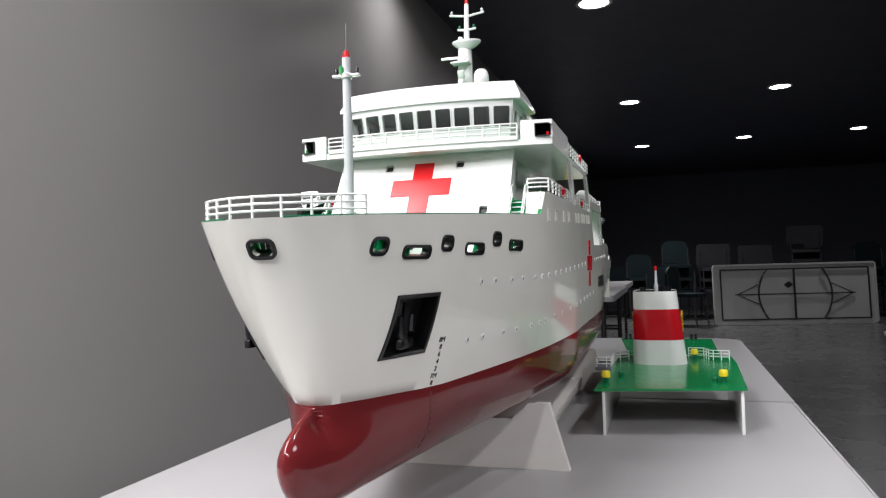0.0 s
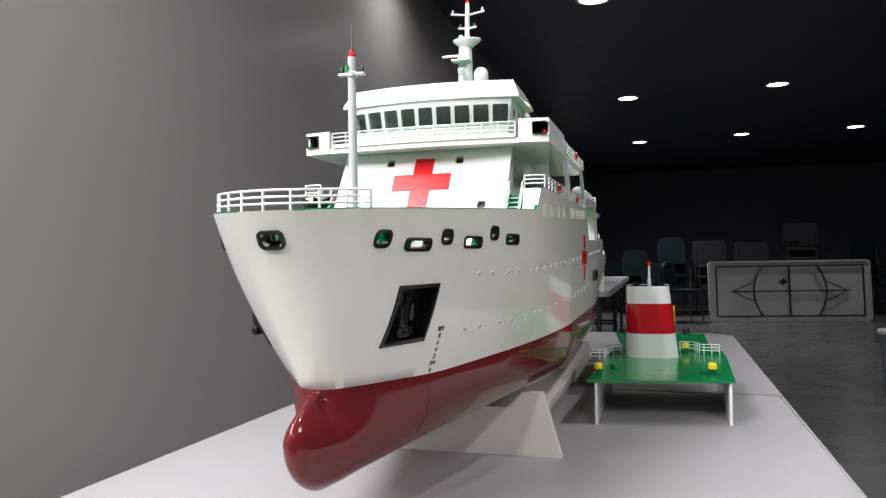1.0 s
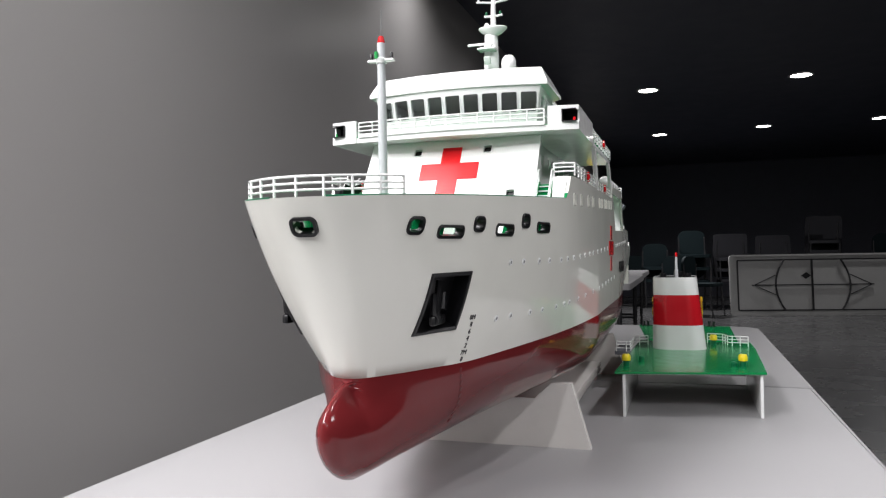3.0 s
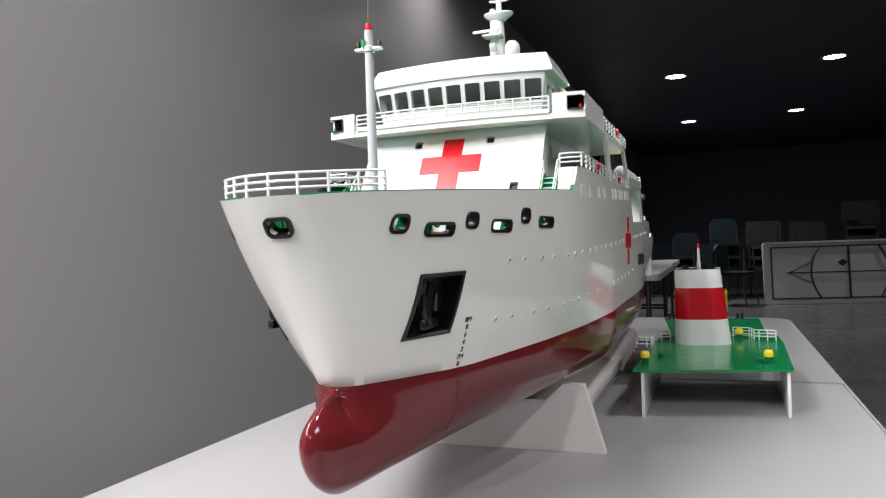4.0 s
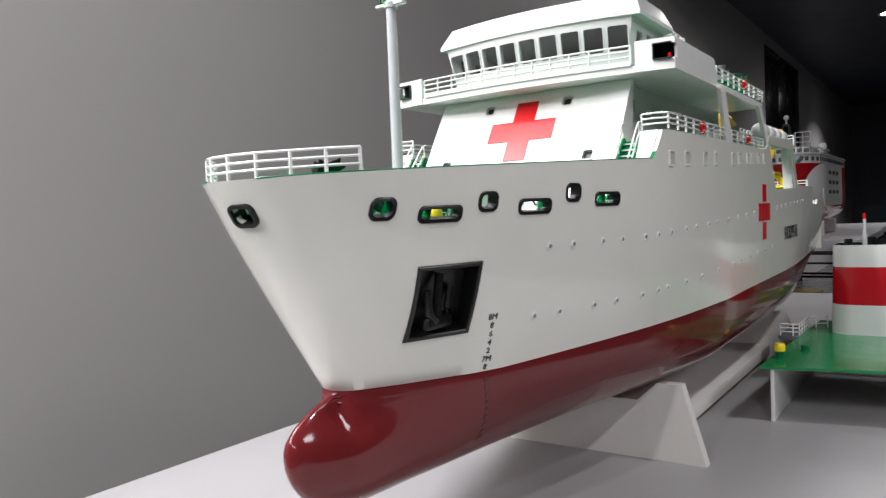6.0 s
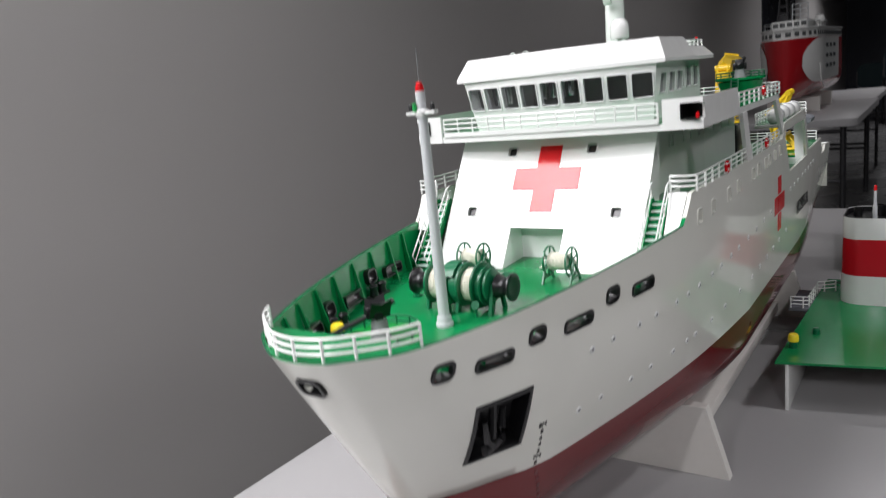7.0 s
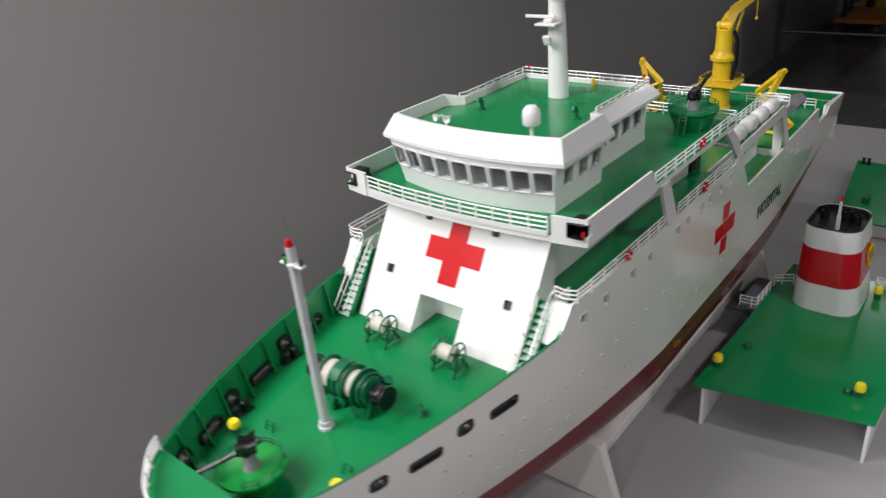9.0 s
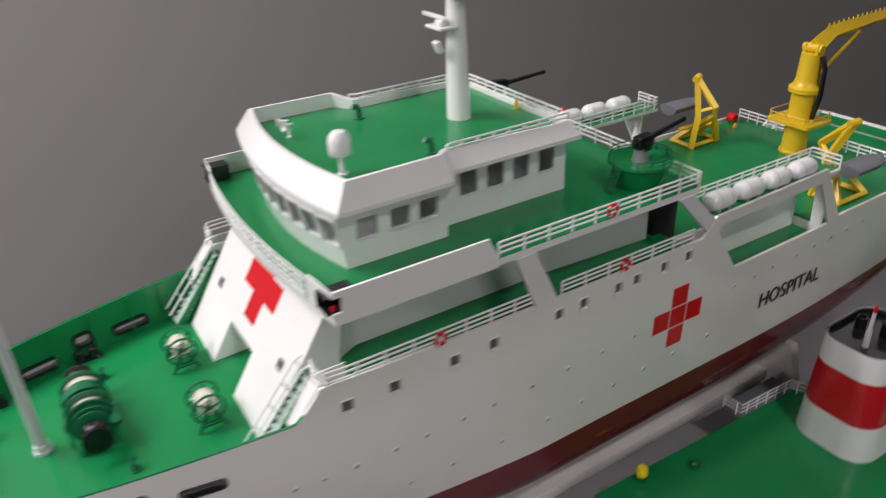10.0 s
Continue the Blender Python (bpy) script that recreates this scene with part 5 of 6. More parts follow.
def aft_block():
    bm = bmesh.new()
    box(bm, -0.108, 0.108, 0.735, 0.9605, 0.2555, CD - 0.003)
    box(bm, -0.132, 0.132, 0.961, 1.168, 0.2245, CD - 0.003)
    part("aft_deckhouse", bm, M_WHITE, ship, "white aft deckhouse", smooth=False)
    bm = bmesh.new()
    box(bm, -0.11, 0.11, 0.7455, 0.962, CD - 0.003, CD)
    prism(bm, [(-0.1395, 0.962), (0.1395, 0.962), (0.1385, 1.05), (0.134, 1.172), (-0.134, 1.172), (-0.1385, 1.05)], CD - 0.003, CD)
    part("crane_deck", bm, M_GREEN, ship, "green crane deck", smooth=False)
    railing("crane_deck_railing", ship, [(x, 1.17, CD) for x in spread(-0.133, -0.02, 5)], 0.0155, (0.35, 0.68, 1.0), 8)
    railing("crane_deck_railing", ship, [(x, 1.17, CD) for x in spread(0.022, 0.133, 5)], 0.0155, (0.35, 0.68, 1.0), 8)
    railing("stair_railing", ship, [(-0.078, 1.172, CD), (-0.08, 1.215, CD - 0.02), (-0.08, 1.26, CD - 0.042)], 0.0155, (0.5, 1.0), 4)
    for s in (-1, 1):
        bm = bmesh.new()
        box(bm, min(s * 0.1085, s * 0.111), max(s * 0.1085, s * 0.111), 0.762, 0.9575, 0.2555, 0.2965)
        part("raft_wall", bm, M_WHITE, ship, smooth=False)
        bm = bmesh.new()
        box(bm, min(s * 0.1105, s * 0.1465), max(s * 0.1105, s * 0.1465), 0.776, 0.968, 0.3275, 0.332, 0.0006)
        shelf = part("raft_beam", bm, M_STRUT, ship)
        bm = bmesh.new()
        box(bm, min(s * 0.1115, s * 0.1425), max(s * 0.1115, s * 0.1425), 0.777, 0.967, 0.332, 0.3325)
        part("raft_beam_paint", bm, M_GREEN, shelf, "green painted top", smooth=False)
        line = [(s * 0.112, 0.778, 0.3325)] + [(s * 0.112, y, 0.3325) for y in spread(0.82, 0.966, 4)] + [(s * 0.145, 0.9665, 0.3325)]
        railing("raft_railing", ship, line, 0.0138, (0.35, 0.68, 1.0), 13)
        bm = bmesh.new()
        prism(bm, [(s * 0.132, 0.2552), (s * 0.1432, 0.2552), (s * 0.1432, 0.3274), (s * 0.129, 0.3274)], 0.958, 0.961, "y")
        part("raft_bulkhead", bm, M_WHITE, ship, smooth=False)
        for y in (0.793, 0.8345, 0.876, 0.9175):
            bm = bmesh.new()
            lathe(bm, [(0, -0.0178), (0.0045, -0.0176), (0.0078, -0.0162), (0.0098, -0.013), (0.0106, -0.009), (0.0106, 0.009), (0.0098, 0.013), (0.0078, 0.0162), (0.0045, 0.0176), (0, 0.0178)], 18,
                  Matrix.Translation((s * 0.1335, y, 0.3415)) @ Matrix.Scale(0.96, 4) @ pose(0, 0, 0, 90))
            raft = part("life_raft", bm, M_WHITE, ship, "white cylindrical life raft canister")
            bm = bmesh.new()
            for d in (-0.0075, 0.0075):
                lathe(bm, [(0.0105, -0.0006), (0.0108, -0.0006), (0.0108, 0.0006), (0.0105, 0.0006)], 18, Matrix.Translation((s * 0.1335, y + d, 0.3415)) @ Matrix.Scale(0.96, 4) @ pose(0, 0, 0, 90))
                box(bm, s * 0.134 - 0.007, s * 0.134 + 0.007, y + d - 0.001, y + d + 0.001, 0.3325, 0.336)
            part("strap", bm, M_GREY, raft)
        # stern corner bulwark
        bm = bmesh.new()
        prism(bm, [(1.25, 0.226), (1.37, 0.224), (1.378, 0.2395), (1.258, 0.2485)], s * 0.127, s * 0.1305, "x")
        part("stern_bulwark", bm, M_WHITE, ship, smooth=False)
        railing("gangway_railing", ship, [(s * 0.134, 1.176, 0.2245), (s * 0.133, 1.236, 0.2245)], 0.014, (0.35, 0.68, 1.0), 4)
    bm = bmesh.new()
    box(bm, -0.128, 0.128, 1.3755, 1.3795, 0.214, 0.24, 0.0005)
    part("stern_bulwark", bm, M_WHITE, ship, smooth=False)
    bm = bmesh.new()
    box(bm, -0.1245, 0.1245, 1.3675, 1.3705, 0.226, 0.238)
    part("stern_lining", bm, M_GREEN, ship, smooth=False)


aft_block()


def deck_crane():
    x, y, z = -0.008, 1.123, 0.297
    c = Matrix.Translation((x, y, z))
    b0 = CD - z
    bm = bmesh.new()
    lathe(bm, [(0.0185, b0), (0.0185, b0 + 0.002), (0.0162, b0 + 0.0035), (0.0152, 0.004), (0.0152, 0.05), (0.0205, 0.053), (0.0205, 0.0585), (0.0165, 0.062), (0.0142, 0.068), (0.013, 0.102), (0, 0.103)], 28, c)
    crane = part("deck_crane", bm, M_YELLOW, ship, "yellow deck crane with a folded jib")
    bm = bmesh.new()
    prism(bm, rounded(0.062, 0.054, 0.006), z + 0.012, z + 0.016)
    bmesh.ops.translate(bm, verts=bm.verts, vec=(x, y, 0))
    ring = rounded(0.06, 0.052, 0.006, 1)
    for k, (px, py) in enumerate(ring):
        qx, qy = ring[(k + 1) % len(ring)]
        tube(bm, [(x + px, y + py, z + 0.016), (x + px, y + py, z + 0.025)], 0.0006, 5)
        tube(bm, [(x + px, y + py, z + 0.025), (x + qx, y + qy, z + 0.025)], 0.0006, 5)
    part("crane_platform", bm, M_YELLOW, crane)
    bm = bmesh.new()
    tube(bm, [(x - 0.013, y, z + 0.108), (x + 0.013, y, z + 0.108)], 0.0055, 14)
    box(bm, x - 0.0105, x - 0.0065, y - 0.006, y + 0.006, z + 0.095, z + 0.113, 0.001)
    box(bm, x + 0.0065, x + 0.0105, y - 0.006, y + 0.006, z + 0.095, z + 0.113, 0.001)
    part("knuckle", bm, M_YELLOW, crane)
    # jib to the port quarter
    a, b = Vector((x, y + 0.002, z + 0.108)), Vector((-0.037, 1.385, z + 0.118))
    bm = bmesh.new()
    tube(bm, [a, a.lerp(b, 0.12) + Vector((0, 0, 0.011)), a.lerp(b, 0.5) + Vector((0, 0, 0.007)), b], 0.0122, 4, r2=0.0075)
    part("jib", bm, M_YELLOW, crane)
    bm = bmesh.new()
    for k in range(18):
        p = a.lerp(b, 0.1 + 0.048 * k) + Vector((0, 0, 0.0195 - 0.0007 * k))
        tube(bm, [p - Vector((0, 0, 0.004)), p + Vector((0, 0, 0.0055))], 0.0011, 5)
    part("jib_step", bm, M_YELLOW, crane)
    bm = bmesh.new()
    tube(bm, [(x + 0.012, y, z + 0.075), tuple(a.lerp(b, 0.45) - Vector((0, 0, 0.004)))], 0.0024, 8)
    part("ram", bm, M_YELLOW, crane)
    bm = bmesh.new()
    tube(bm, [(x + 0.0145, y, z + 0.1), (x + 0.021, y, z + 0.085), (x + 0.022, y, z + 0.05), (x + 0.017, y, z + 0.02)], 0.0034, 6)
    part("hose", bm, M_BLACK, crane)
    bm = bmesh.new()
    e = b + Vector((0.002, -0.022, -0.042))
    b = b + Vector((0.001, -0.022, -0.002))
    tube(bm, [b, e], 0.0007, 5)
    lathe(bm, [(0, -0.006), (0.003, -0.004), (0.003, 0), (0, 0.001)], 10, Matrix.Translation(e))
    part("hook_block", bm, M_YELLOW, crane)


deck_crane()


def boat_davit(s, y, z):
    """A yellow A-frame with a grey rigid boat in it."""
    P = lambda px, py, pz: (s * (px - 0.012), y + py, z + pz * 0.98)
    x = s * 0.121
    bm = bmesh.new()
    top, knee = P(0.1245, -0.001, 0.0925), P(0.091, 0.001, 0.0585)
    tube(bm, [P(0.105, -0.02, 0), P(0.108, -0.01, 0.045), top], 0.0052, 4)
    tube(bm, [top, knee, P(0.097, 0.014, 0.03), P(0.105, 0.03, 0.002)], 0.0052, 4)
    tube(bm, [P(0.109, -0.008, 0.05), knee], 0.003, 4)
    tube(bm, [P(0.095, 0.006, 0.045), P(0.12, -0.004, 0.022), P(0.1385, -0.02, 0.002)], 0.0046, 4)
    tube(bm, [P(0.099, 0.018, 0.03), P(0.12, 0.024, 0.02), P(0.1385, 0.03, 0.002)], 0.0044, 4)
    tube(bm, [P(0.12, -0.03, 0.026), P(0.12, 0.028, 0.026)], 0.003, 4)
    tube(bm, [P(0.1225, -0.007, 0.0915), P(0.1265, 0.005, 0.0935)], 0.0048, 8)
    for a, b in (((0.105, -0.022), (0.105, 0.032)), ((0.139, -0.022), (0.139, 0.032)), ((0.103, -0.02), (0.141, -0.02)), ((0.103, 0.03), (0.141, 0.03))):
        tube(bm, [P(*a, 0.003), P(*b, 0.003)], 0.0034, 4)
    dv = part("boat_davit", bm, M_YELLOW, ship, "yellow boat davit frame")
    bm = bmesh.new()
    n = 12
    rings = []
    for i in range(n + 1):
        f = -1 + 2 * i / n
        w = 0.0135 * (1 - max(0, f) ** 3) + 0.0008
        h = 0.011 * (1 - 0.5 * max(0, f) ** 2)
        rings.append([bm.verts.new((x + s * 0.012 + w * math.cos(k * math.pi / 6), y + 0.003 + 0.032 * f, z + 0.05 + (h if math.sin(k * math.pi / 6) < 0 else 0.003) * math.sin(k * math.pi / 6))) for k in range(12)])
    for a, b in zip(rings, rings[1:]):
        for k in range(12):
            bm.faces.new((a[k], a[(k + 1) % 12], b[(k + 1) % 12], b[k]))
    bm.faces.new(rings[0][::-1])
    bm.faces.new(rings[-1])
    boat = part("tender_boat", bm, M_BOAT, dv, "small grey inflatable boat")


boat_davit(1, 1.036, CD)
boat_davit(-1, 1.041, CD)


# ---- markings ----
def markings():
    for s in (-1, 1):
        for dy, dz in ((0, 0), (0.0225, 0), (-0.0225, 0), (0, 0.0235), (0, -0.0235)):
            bm = bmesh.new()
            m = facing(0.738 + dy, 0.2365 + dz, s)
            flat_shape(bm, [(-0.0103, -0.0108), (0.0103, -0.0108), (0.0103, 0.0108), (-0.0103, 0.0108)], m, 0.0006)
            part("cross_square", bm, M_SIGNRED, ship, "red square of the cross on the hull side", smooth=False)
    m = Matrix.Identity(4)
    for c, v in enumerate(((0, 1, 0), (0, 0, 1), (1, 0, 0), (0.1476, 0.92, 0.1955))):
        m.col[c][:3] = v
    lettering("HOSPITAL", 0.0265, m @ Matrix.Diagonal((0.88, 1, 1, 1)), M_BLACK, ship)
    for k, text in enumerate(("8M", "8", "6", "4", "2", "7M", "8")):
        z = 0.1795 - 0.0061 * k
        y = 0.1785 + 0.0013 * k
        f = facing(y, z)
        lettering(text, 0.0062, f @ Matrix.Translation((0, -0.002, 0.0001)), M_BLACK, ship, "draft_mark")
    # worn marks going on below the colour line
    for k in range(9):
        z = 0.1335 - 0.0058 * k
        y = 0.188 + 0.0014 * k
        x = lean(y - 0.105) + bottom_half(y, z, 1)
        xa, xz = lean(y - 0.103) + bottom_half(y + 0.002, z, 1), lean(y - 0.105) + bottom_half(y, z + 0.002, 1)
        a, u = Vector((xa - x, 0.002, 0)).normalized(), Vector((xz - x, 0, 0.002)).normalized()
        f = Matrix.Identity(4)
        for c, v in enumerate((a, u, a.cross(u).normalized() * (1 if a.cross(u).x > 0 else -1), (x, y, z))):
            f.col[c][:3] = v
        bm = bmesh.new()
        flat_shape(bm, [(-0.0016, -0.0017), (0.0012, -0.0017), (0.0016, 0.0017), (-0.0012, 0.0017)], f, 0.0003)
        part("draft_mark", bm, M_FADED, ship, smooth=False)
    bm = bmesh.new()
    lathe(bm, [(0.0013, -0.0008), (0.0031, -0.0008), (0.0029, 0.0007), (0.0017, 0.0008)], 14)
    me = finish("scupper", bm, M_FRAME)
    bm = bmesh.new()
    lathe(bm, [(0.0, -0.0006), (0.0015, -0.0006), (0.0015, 0.0009), (0.0, 0.0009)], 14)
    hole = finish("scupper_hole", bm, M_GUNGREY)
    rows = [(0.2245, (0.219, 0.245, 0.281, 0.308, 0.344, 0.367, 0.393, 0.427, 0.455, 0.49, 0.52, 0.56, 0.6, 0.64, 0.68, 0.82, 0.85, 0.88, 0.92, 0.95, 0.98, 1.01, 1.04)),
            (0.1752, (0.218, 0.245, 0.286, 0.316, 0.355, 0.382, 0.4, 0.44, 0.48, 0.53, 0.58, 0.62, 0.66, 0.7, 0.74, 0.79))]
    for s in (-1, 1):
        for z, where in rows:
            for y in where:
                lift = 0.035 * max(0, y - 0.35)
                a = shared("scupper", me, ship, facing(y, z + lift, s))
                shared("scupper_hole", hole, ship, facing(y, z + lift, s))
        # anchor pocket frame and anchor
        q = [Vector((s * half_at(y, z, s), y, z)) for y, z in ((0.1144, 0.2181), (0.1587, 0.2187), (0.1623, 0.1708), (0.122, 0.169))]
        bm = bmesh.new()
        cen = sum(q, Vector()) / 4
        edge = [q[i].lerp(q[(i + 1) % 4], k / 8) for i in range(4) for k in range(8)]
        vs = []
        for f, d in ((0.0, -0.002), (0.0, 0.0008), (0.03, 0.0014), (0.1, 0.0014), (0.13, 0.0006), (0.13, -0.005)):
            vs.append([bm.verts.new(on_hull(p.y + (cen.y - p.y) * f, p.z + (cen.z - p.z) * f, s, d)) for p in edge])
        for a, b in zip(vs, vs[1:]):
            for i in range(len(edge)):
                bm.faces.new((a[i], a[(i + 1) % len(edge)], b[(i + 1) % len(edge)], b[i]))
        pocket = part("anchor_pocket", bm, M_BLACK, ship, "black anchor pocket frame", smooth=False)
        bm = bmesh.new()
        a, b = [[bm.verts.new(on_hull(p.y + (cen.y - p.y) * 0.115, p.z + (cen.z - p.z) * 0.115, s, d)) for p in edge] for d in (-0.001, -0.014)]
        for i in range(len(edge)):
            bm.faces.new((a[i], a[(i + 1) % len(edge)], b[(i + 1) % len(edge)], b[i]))
        bm.faces.new(b)
        part("pocket_lining", bm, M_BLACK, pocket, smooth=False)
        bm = bmesh.new()
        w = cen - Vector((s * 0.004, 0, 0))
        tube(bm, [w + Vector((s * 0.001, 0.001, 0.018)), w + Vector((-s * 0.002, 0, -0.012))], 0.003, 8)
        for d in (-1, 1):
            tube(bm, [w + Vector((-s * 0.001, d * 0.005, -0.012)), w + Vector((0, d * 0.0105, -0.006)), w + Vector((s * 0.001, d * 0.0125, 0.008))], 0.0045, 8, r2=0.0022)
        box(bm, w.x - 0.004, w.x + 0.002, w.y - 0.0135, w.y + 0.0135, w.z - 0.0175, w.z - 0.0095, 0.002)
        part("anchor", bm, M_BLACK, pocket, "black anchor")


markings()


def deck_extras():
    # black box put in to stand for the dark gap aft of the deckhouse
    bm = bmesh.new()
    box(bm, 0.068, 0.094, 0.75, 0.783, CD + 0.0001, 0.336, 0.002)
    part("black_box", bm, M_BLACK, ship, "plain black box on the crane deck")
    bm = bmesh.new()
    lathe(bm, [(0.0022, 0), (0.0022, 0.006), (0.0012, 0.0085), (0, 0.009)], 10, Matrix.Translation((0.016, 0.638, 0.4325)))
    part("roof_lamp", bm, M_YELLOW, ship)
    bm = bmesh.new()
    lathe(bm, [(0, -0.006), (0.006, -0.006), (0.007, -0.004), (0.007, 0.004), (0.006, 0.006), (0, 0.006)], 18, Matrix.Translation((-0.128, 1.148, CD + 0.008)) @ pose(0, 0, 0, 0, 90))
    reel = part("hose_reel", bm, M_SIGNRED, ship, "red hose reel on the crane deck")
    bm = bmesh.new()
    box(bm, -0.132, -0.122, 1.144, 1.15, CD, CD + 0.0035, 0.0005)
    part("reel_foot", bm, M_DKGREEN, reel)
    bm = bmesh.new()
    lathe(bm, [(0.003, 0), (0.003, 0.004), (0.0018, 0.006), (0, 0.0065)], 10, Matrix.Translation((-0.112, 1.135, CD)))
    part("deck_valve", bm, M_YELLOW, ship)


deck_extras()


# ---- on the table ----
def display_stand():
    st = thing("display_stand", (0, 0.73, 0), "low white board stand cradling the ship", "stand")
    for y in (0.462, 1.0):
        bm = bmesh.new()
        prism(bm, [(-0.146, 0.0), (0.146, 0.0), (0.124, 0.0765), (0.1, 0.0765), (0.08, 0.058), (-0.08, 0.058), (-0.1, 0.0765), (-0.124, 0.0765)], y - 0.006, y + 0.006, "y")
        part("cradle", bm, M_BOARD, st, smooth=False)
    bm = bmesh.new()
    box(bm, -0.1, 0.1, 0.4682, 0.9938, 0.008, 0.024, 0.001)
    part("base_board", bm, M_BOARD, st)


display_stand()


def deck_section():
    zt = 0.0635
    ob = thing("ship_deck_section", (0.26, 0.85, 0), "lifted-off green deck section with a red and white funnel", "model part")
    turn = Matrix.Translation((0, -0.011, 0))

    def add(name, bm, mat, parent, label="", smooth=True):
        bmesh.ops.transform(bm, matrix=turn, verts=bm.verts)
        return part(name, bm, mat, parent, label, smooth)

    bm = bmesh.new()
    prism(bm, [(0.158, 0.646), (0.357, 0.682), (0.364, 0.93), (0.362, 1.02), (0.171, 1.02), (0.168, 0.93)], zt - 0.003, zt)
    plate = add("deck_plate", bm, M_GREEN, ob, "glossy green deck plate", False)
    for x, ya in ((0.17, 0.652), (0.351, 0.686)):
        bm = bmesh.new()
        box(bm, x - 0.002, x + 0.002, ya, 0.94, 0.0, zt - 0.003, 0.0004)
        add("side_wall", bm, M_WHITE, ob)
    bm = bmesh.new()
    prism(bm, [(0.1725, 0.655), (0.348, 0.685), (0.348, 0.94), (0.1725, 0.94)], zt - 0.0045, zt - 0.0032)
    add("plate_underside", bm, M_BOARD, ob, "pale bare underside of the deck plate", False)
    for y in (0.86, 0.9375):
        bm = bmesh.new()
        box(bm, 0.1725, 0.3485, y - 0.0015, y + 0.0015, zt - 0.02 if y < 0.9 else 0.016, zt - 0.0046, 0.0003)
        add("cross_beam", bm, M_WHITE, ob)
    bm = bmesh.new()
    box(bm, 0.139, 0.1675, 0.862, 0.952, zt - 0.006, zt - 0.0002, 0.0006)
    add("side_platform", bm, M_BOAT, ob, "grey platform at the edge of the deck plate")
    fx, fy = 0.2425, 0.951
    fm = Matrix.Translation((fx, fy, zt))
    hz = [0.0, 0.0405, 0.0915, 0.1215]
    sc = [1.0, 0.94, 0.86, 0.82]

    def band(name, i, mat, parent, label=""):
        bm = bmesh.new()
        a, b = [[bm.verts.new(fm @ Vector((x * sc[j] - 0.006 * hz[j] / 0.1215, y * sc[j] + 0.004 * hz[j] / 0.12, hz[j]))) for x, y in rounded(0.088, 0.115, 0.028, 8)] for j in (i, i + 1)]
        k = len(a)
        for q in range(k):
            bm.faces.new((a[q], a[(q + 1) % k], b[(q + 1) % k], b[q]))
        return add(name, bm, mat, parent, label)

    fun = band("funnel", 0, M_WHITE, ob, "white funnel with a broad red band")
    band("red_band", 1, M_BANDRED, fun, "glossy red funnel band")
    band("funnel_top", 2, M_WHITE, fun)
    bm = bmesh.new()
    prism(bm, [(x * 0.8 - 0.0056, y * 0.8 + 0.004) for x, y in rounded(0.088, 0.115, 0.028, 8)], 0.1115, 0.114)
    bmesh.ops.transform(bm, matrix=fm, verts=bm.verts)
    add("funnel_cap", bm, M_BLACK, fun, "matt black funnel top", False)
    bm = bmesh.new()
    o, i = [[bm.verts.new(fm @ Vector((x * f - 0.006, y * f + 0.004, 0.1207))) for x, y in rounded(0.088, 0.115, 0.028, 8)] for f in (0.812, 0.77)]
    lo, li = [[bm.verts.new(fm @ Vector((x * f - 0.006, y * f + 0.004, 0.1125))) for x, y in rounded(0.088, 0.115, 0.028, 8)] for f in (0.812, 0.77)]
    for a, b in ((lo, o), (o, i), (i, li)):
        for q in range(len(a)):
            bm.faces.new((a[q], a[(q + 1) % len(a)], b[(q + 1) % len(a)], b[q]))
    add("funnel_rim", bm, M_BLACK, fun)
    for x, y, r, h in ((-0.026, 0.01, 0.0055, 0.014), (0.0, 0.018, 0.008, 0.016), (0.016, 0.01, 0.0055, 0.014), (0.008, 0.03, 0.005, 0.013)):
        bm = bmesh.new()
        lathe(bm, [(r, 0.1135), (r, 0.1135 + h), (r * 0.8, 0.1135 + h), (r * 0.8, 0.1235), (0, 0.1235)], 16, fm @ Matrix.Translation((x, y, 0)))
        add("exhaust_pipe", bm, M_BLACK, fun, "black exhaust pipe")
    bm = bmesh.new()
    lathe(bm, [(0.0032, 0.1115), (0.003, 0.1335), (0.0022, 0.1355), (0.0018, 0.1565), (0, 0.157)], 12, fm @ Matrix.Translation((-0.003, -0.018, 0)))
    mast = add("funnel_mast", bm, M_GREY, fun, "small grey mast with red tip")
    bm = bmesh.new()
    lathe(bm, [(0.0021, 0.1565), (0.0017, 0.1635), (0, 0.1645)], 10, fm @ Matrix.Translation((-0.003, -0.018, 0)))
    add("mast_tip", bm, M_SIGNRED, fun)
    for x in (-0.0435, 0.0375):
        bm = bmesh.new()
        tube(bm, [(0, -0.014, 0), (0, -0.01, 0.012), (0, 0.0, 0.017), (0, 0.01, 0.012), (0, 0.014, 0), (0, 0.01, -0.012), (0, 0, -0.017), (0, -0.01, -0.012), (0, -0.014, 0)], 0.0022, 6, caps=False)
        bmesh.ops.transform(bm, matrix=fm @ Matrix.Translation((x, 0.02, 0.066)), verts=bm.verts)
        add("ring_badge", bm, M_YELLOW, fun, "yellow ring on the funnel side")
    for x, y in ((0.17, 0.699), (0.33, 0.727), (0.299, 0.972)):
        p = turn @ Vector((x, y, zt))
        mushroom_vent(p.x, p.y, zt, ob, 0.0062, 0.018)
    for k, (x, y) in enumerate(((0.318, 0.706), (0.188, 0.738))):
        bm = bmesh.new()
        lathe(bm, [(0.0045, 0), (0.0045, 0.006), (0.003, 0.008), (0, 0.008)], 12, Matrix.Translation((x, y + 0.02, zt)))
        add("deck_fitting", bm, M_DKGREEN, ob)
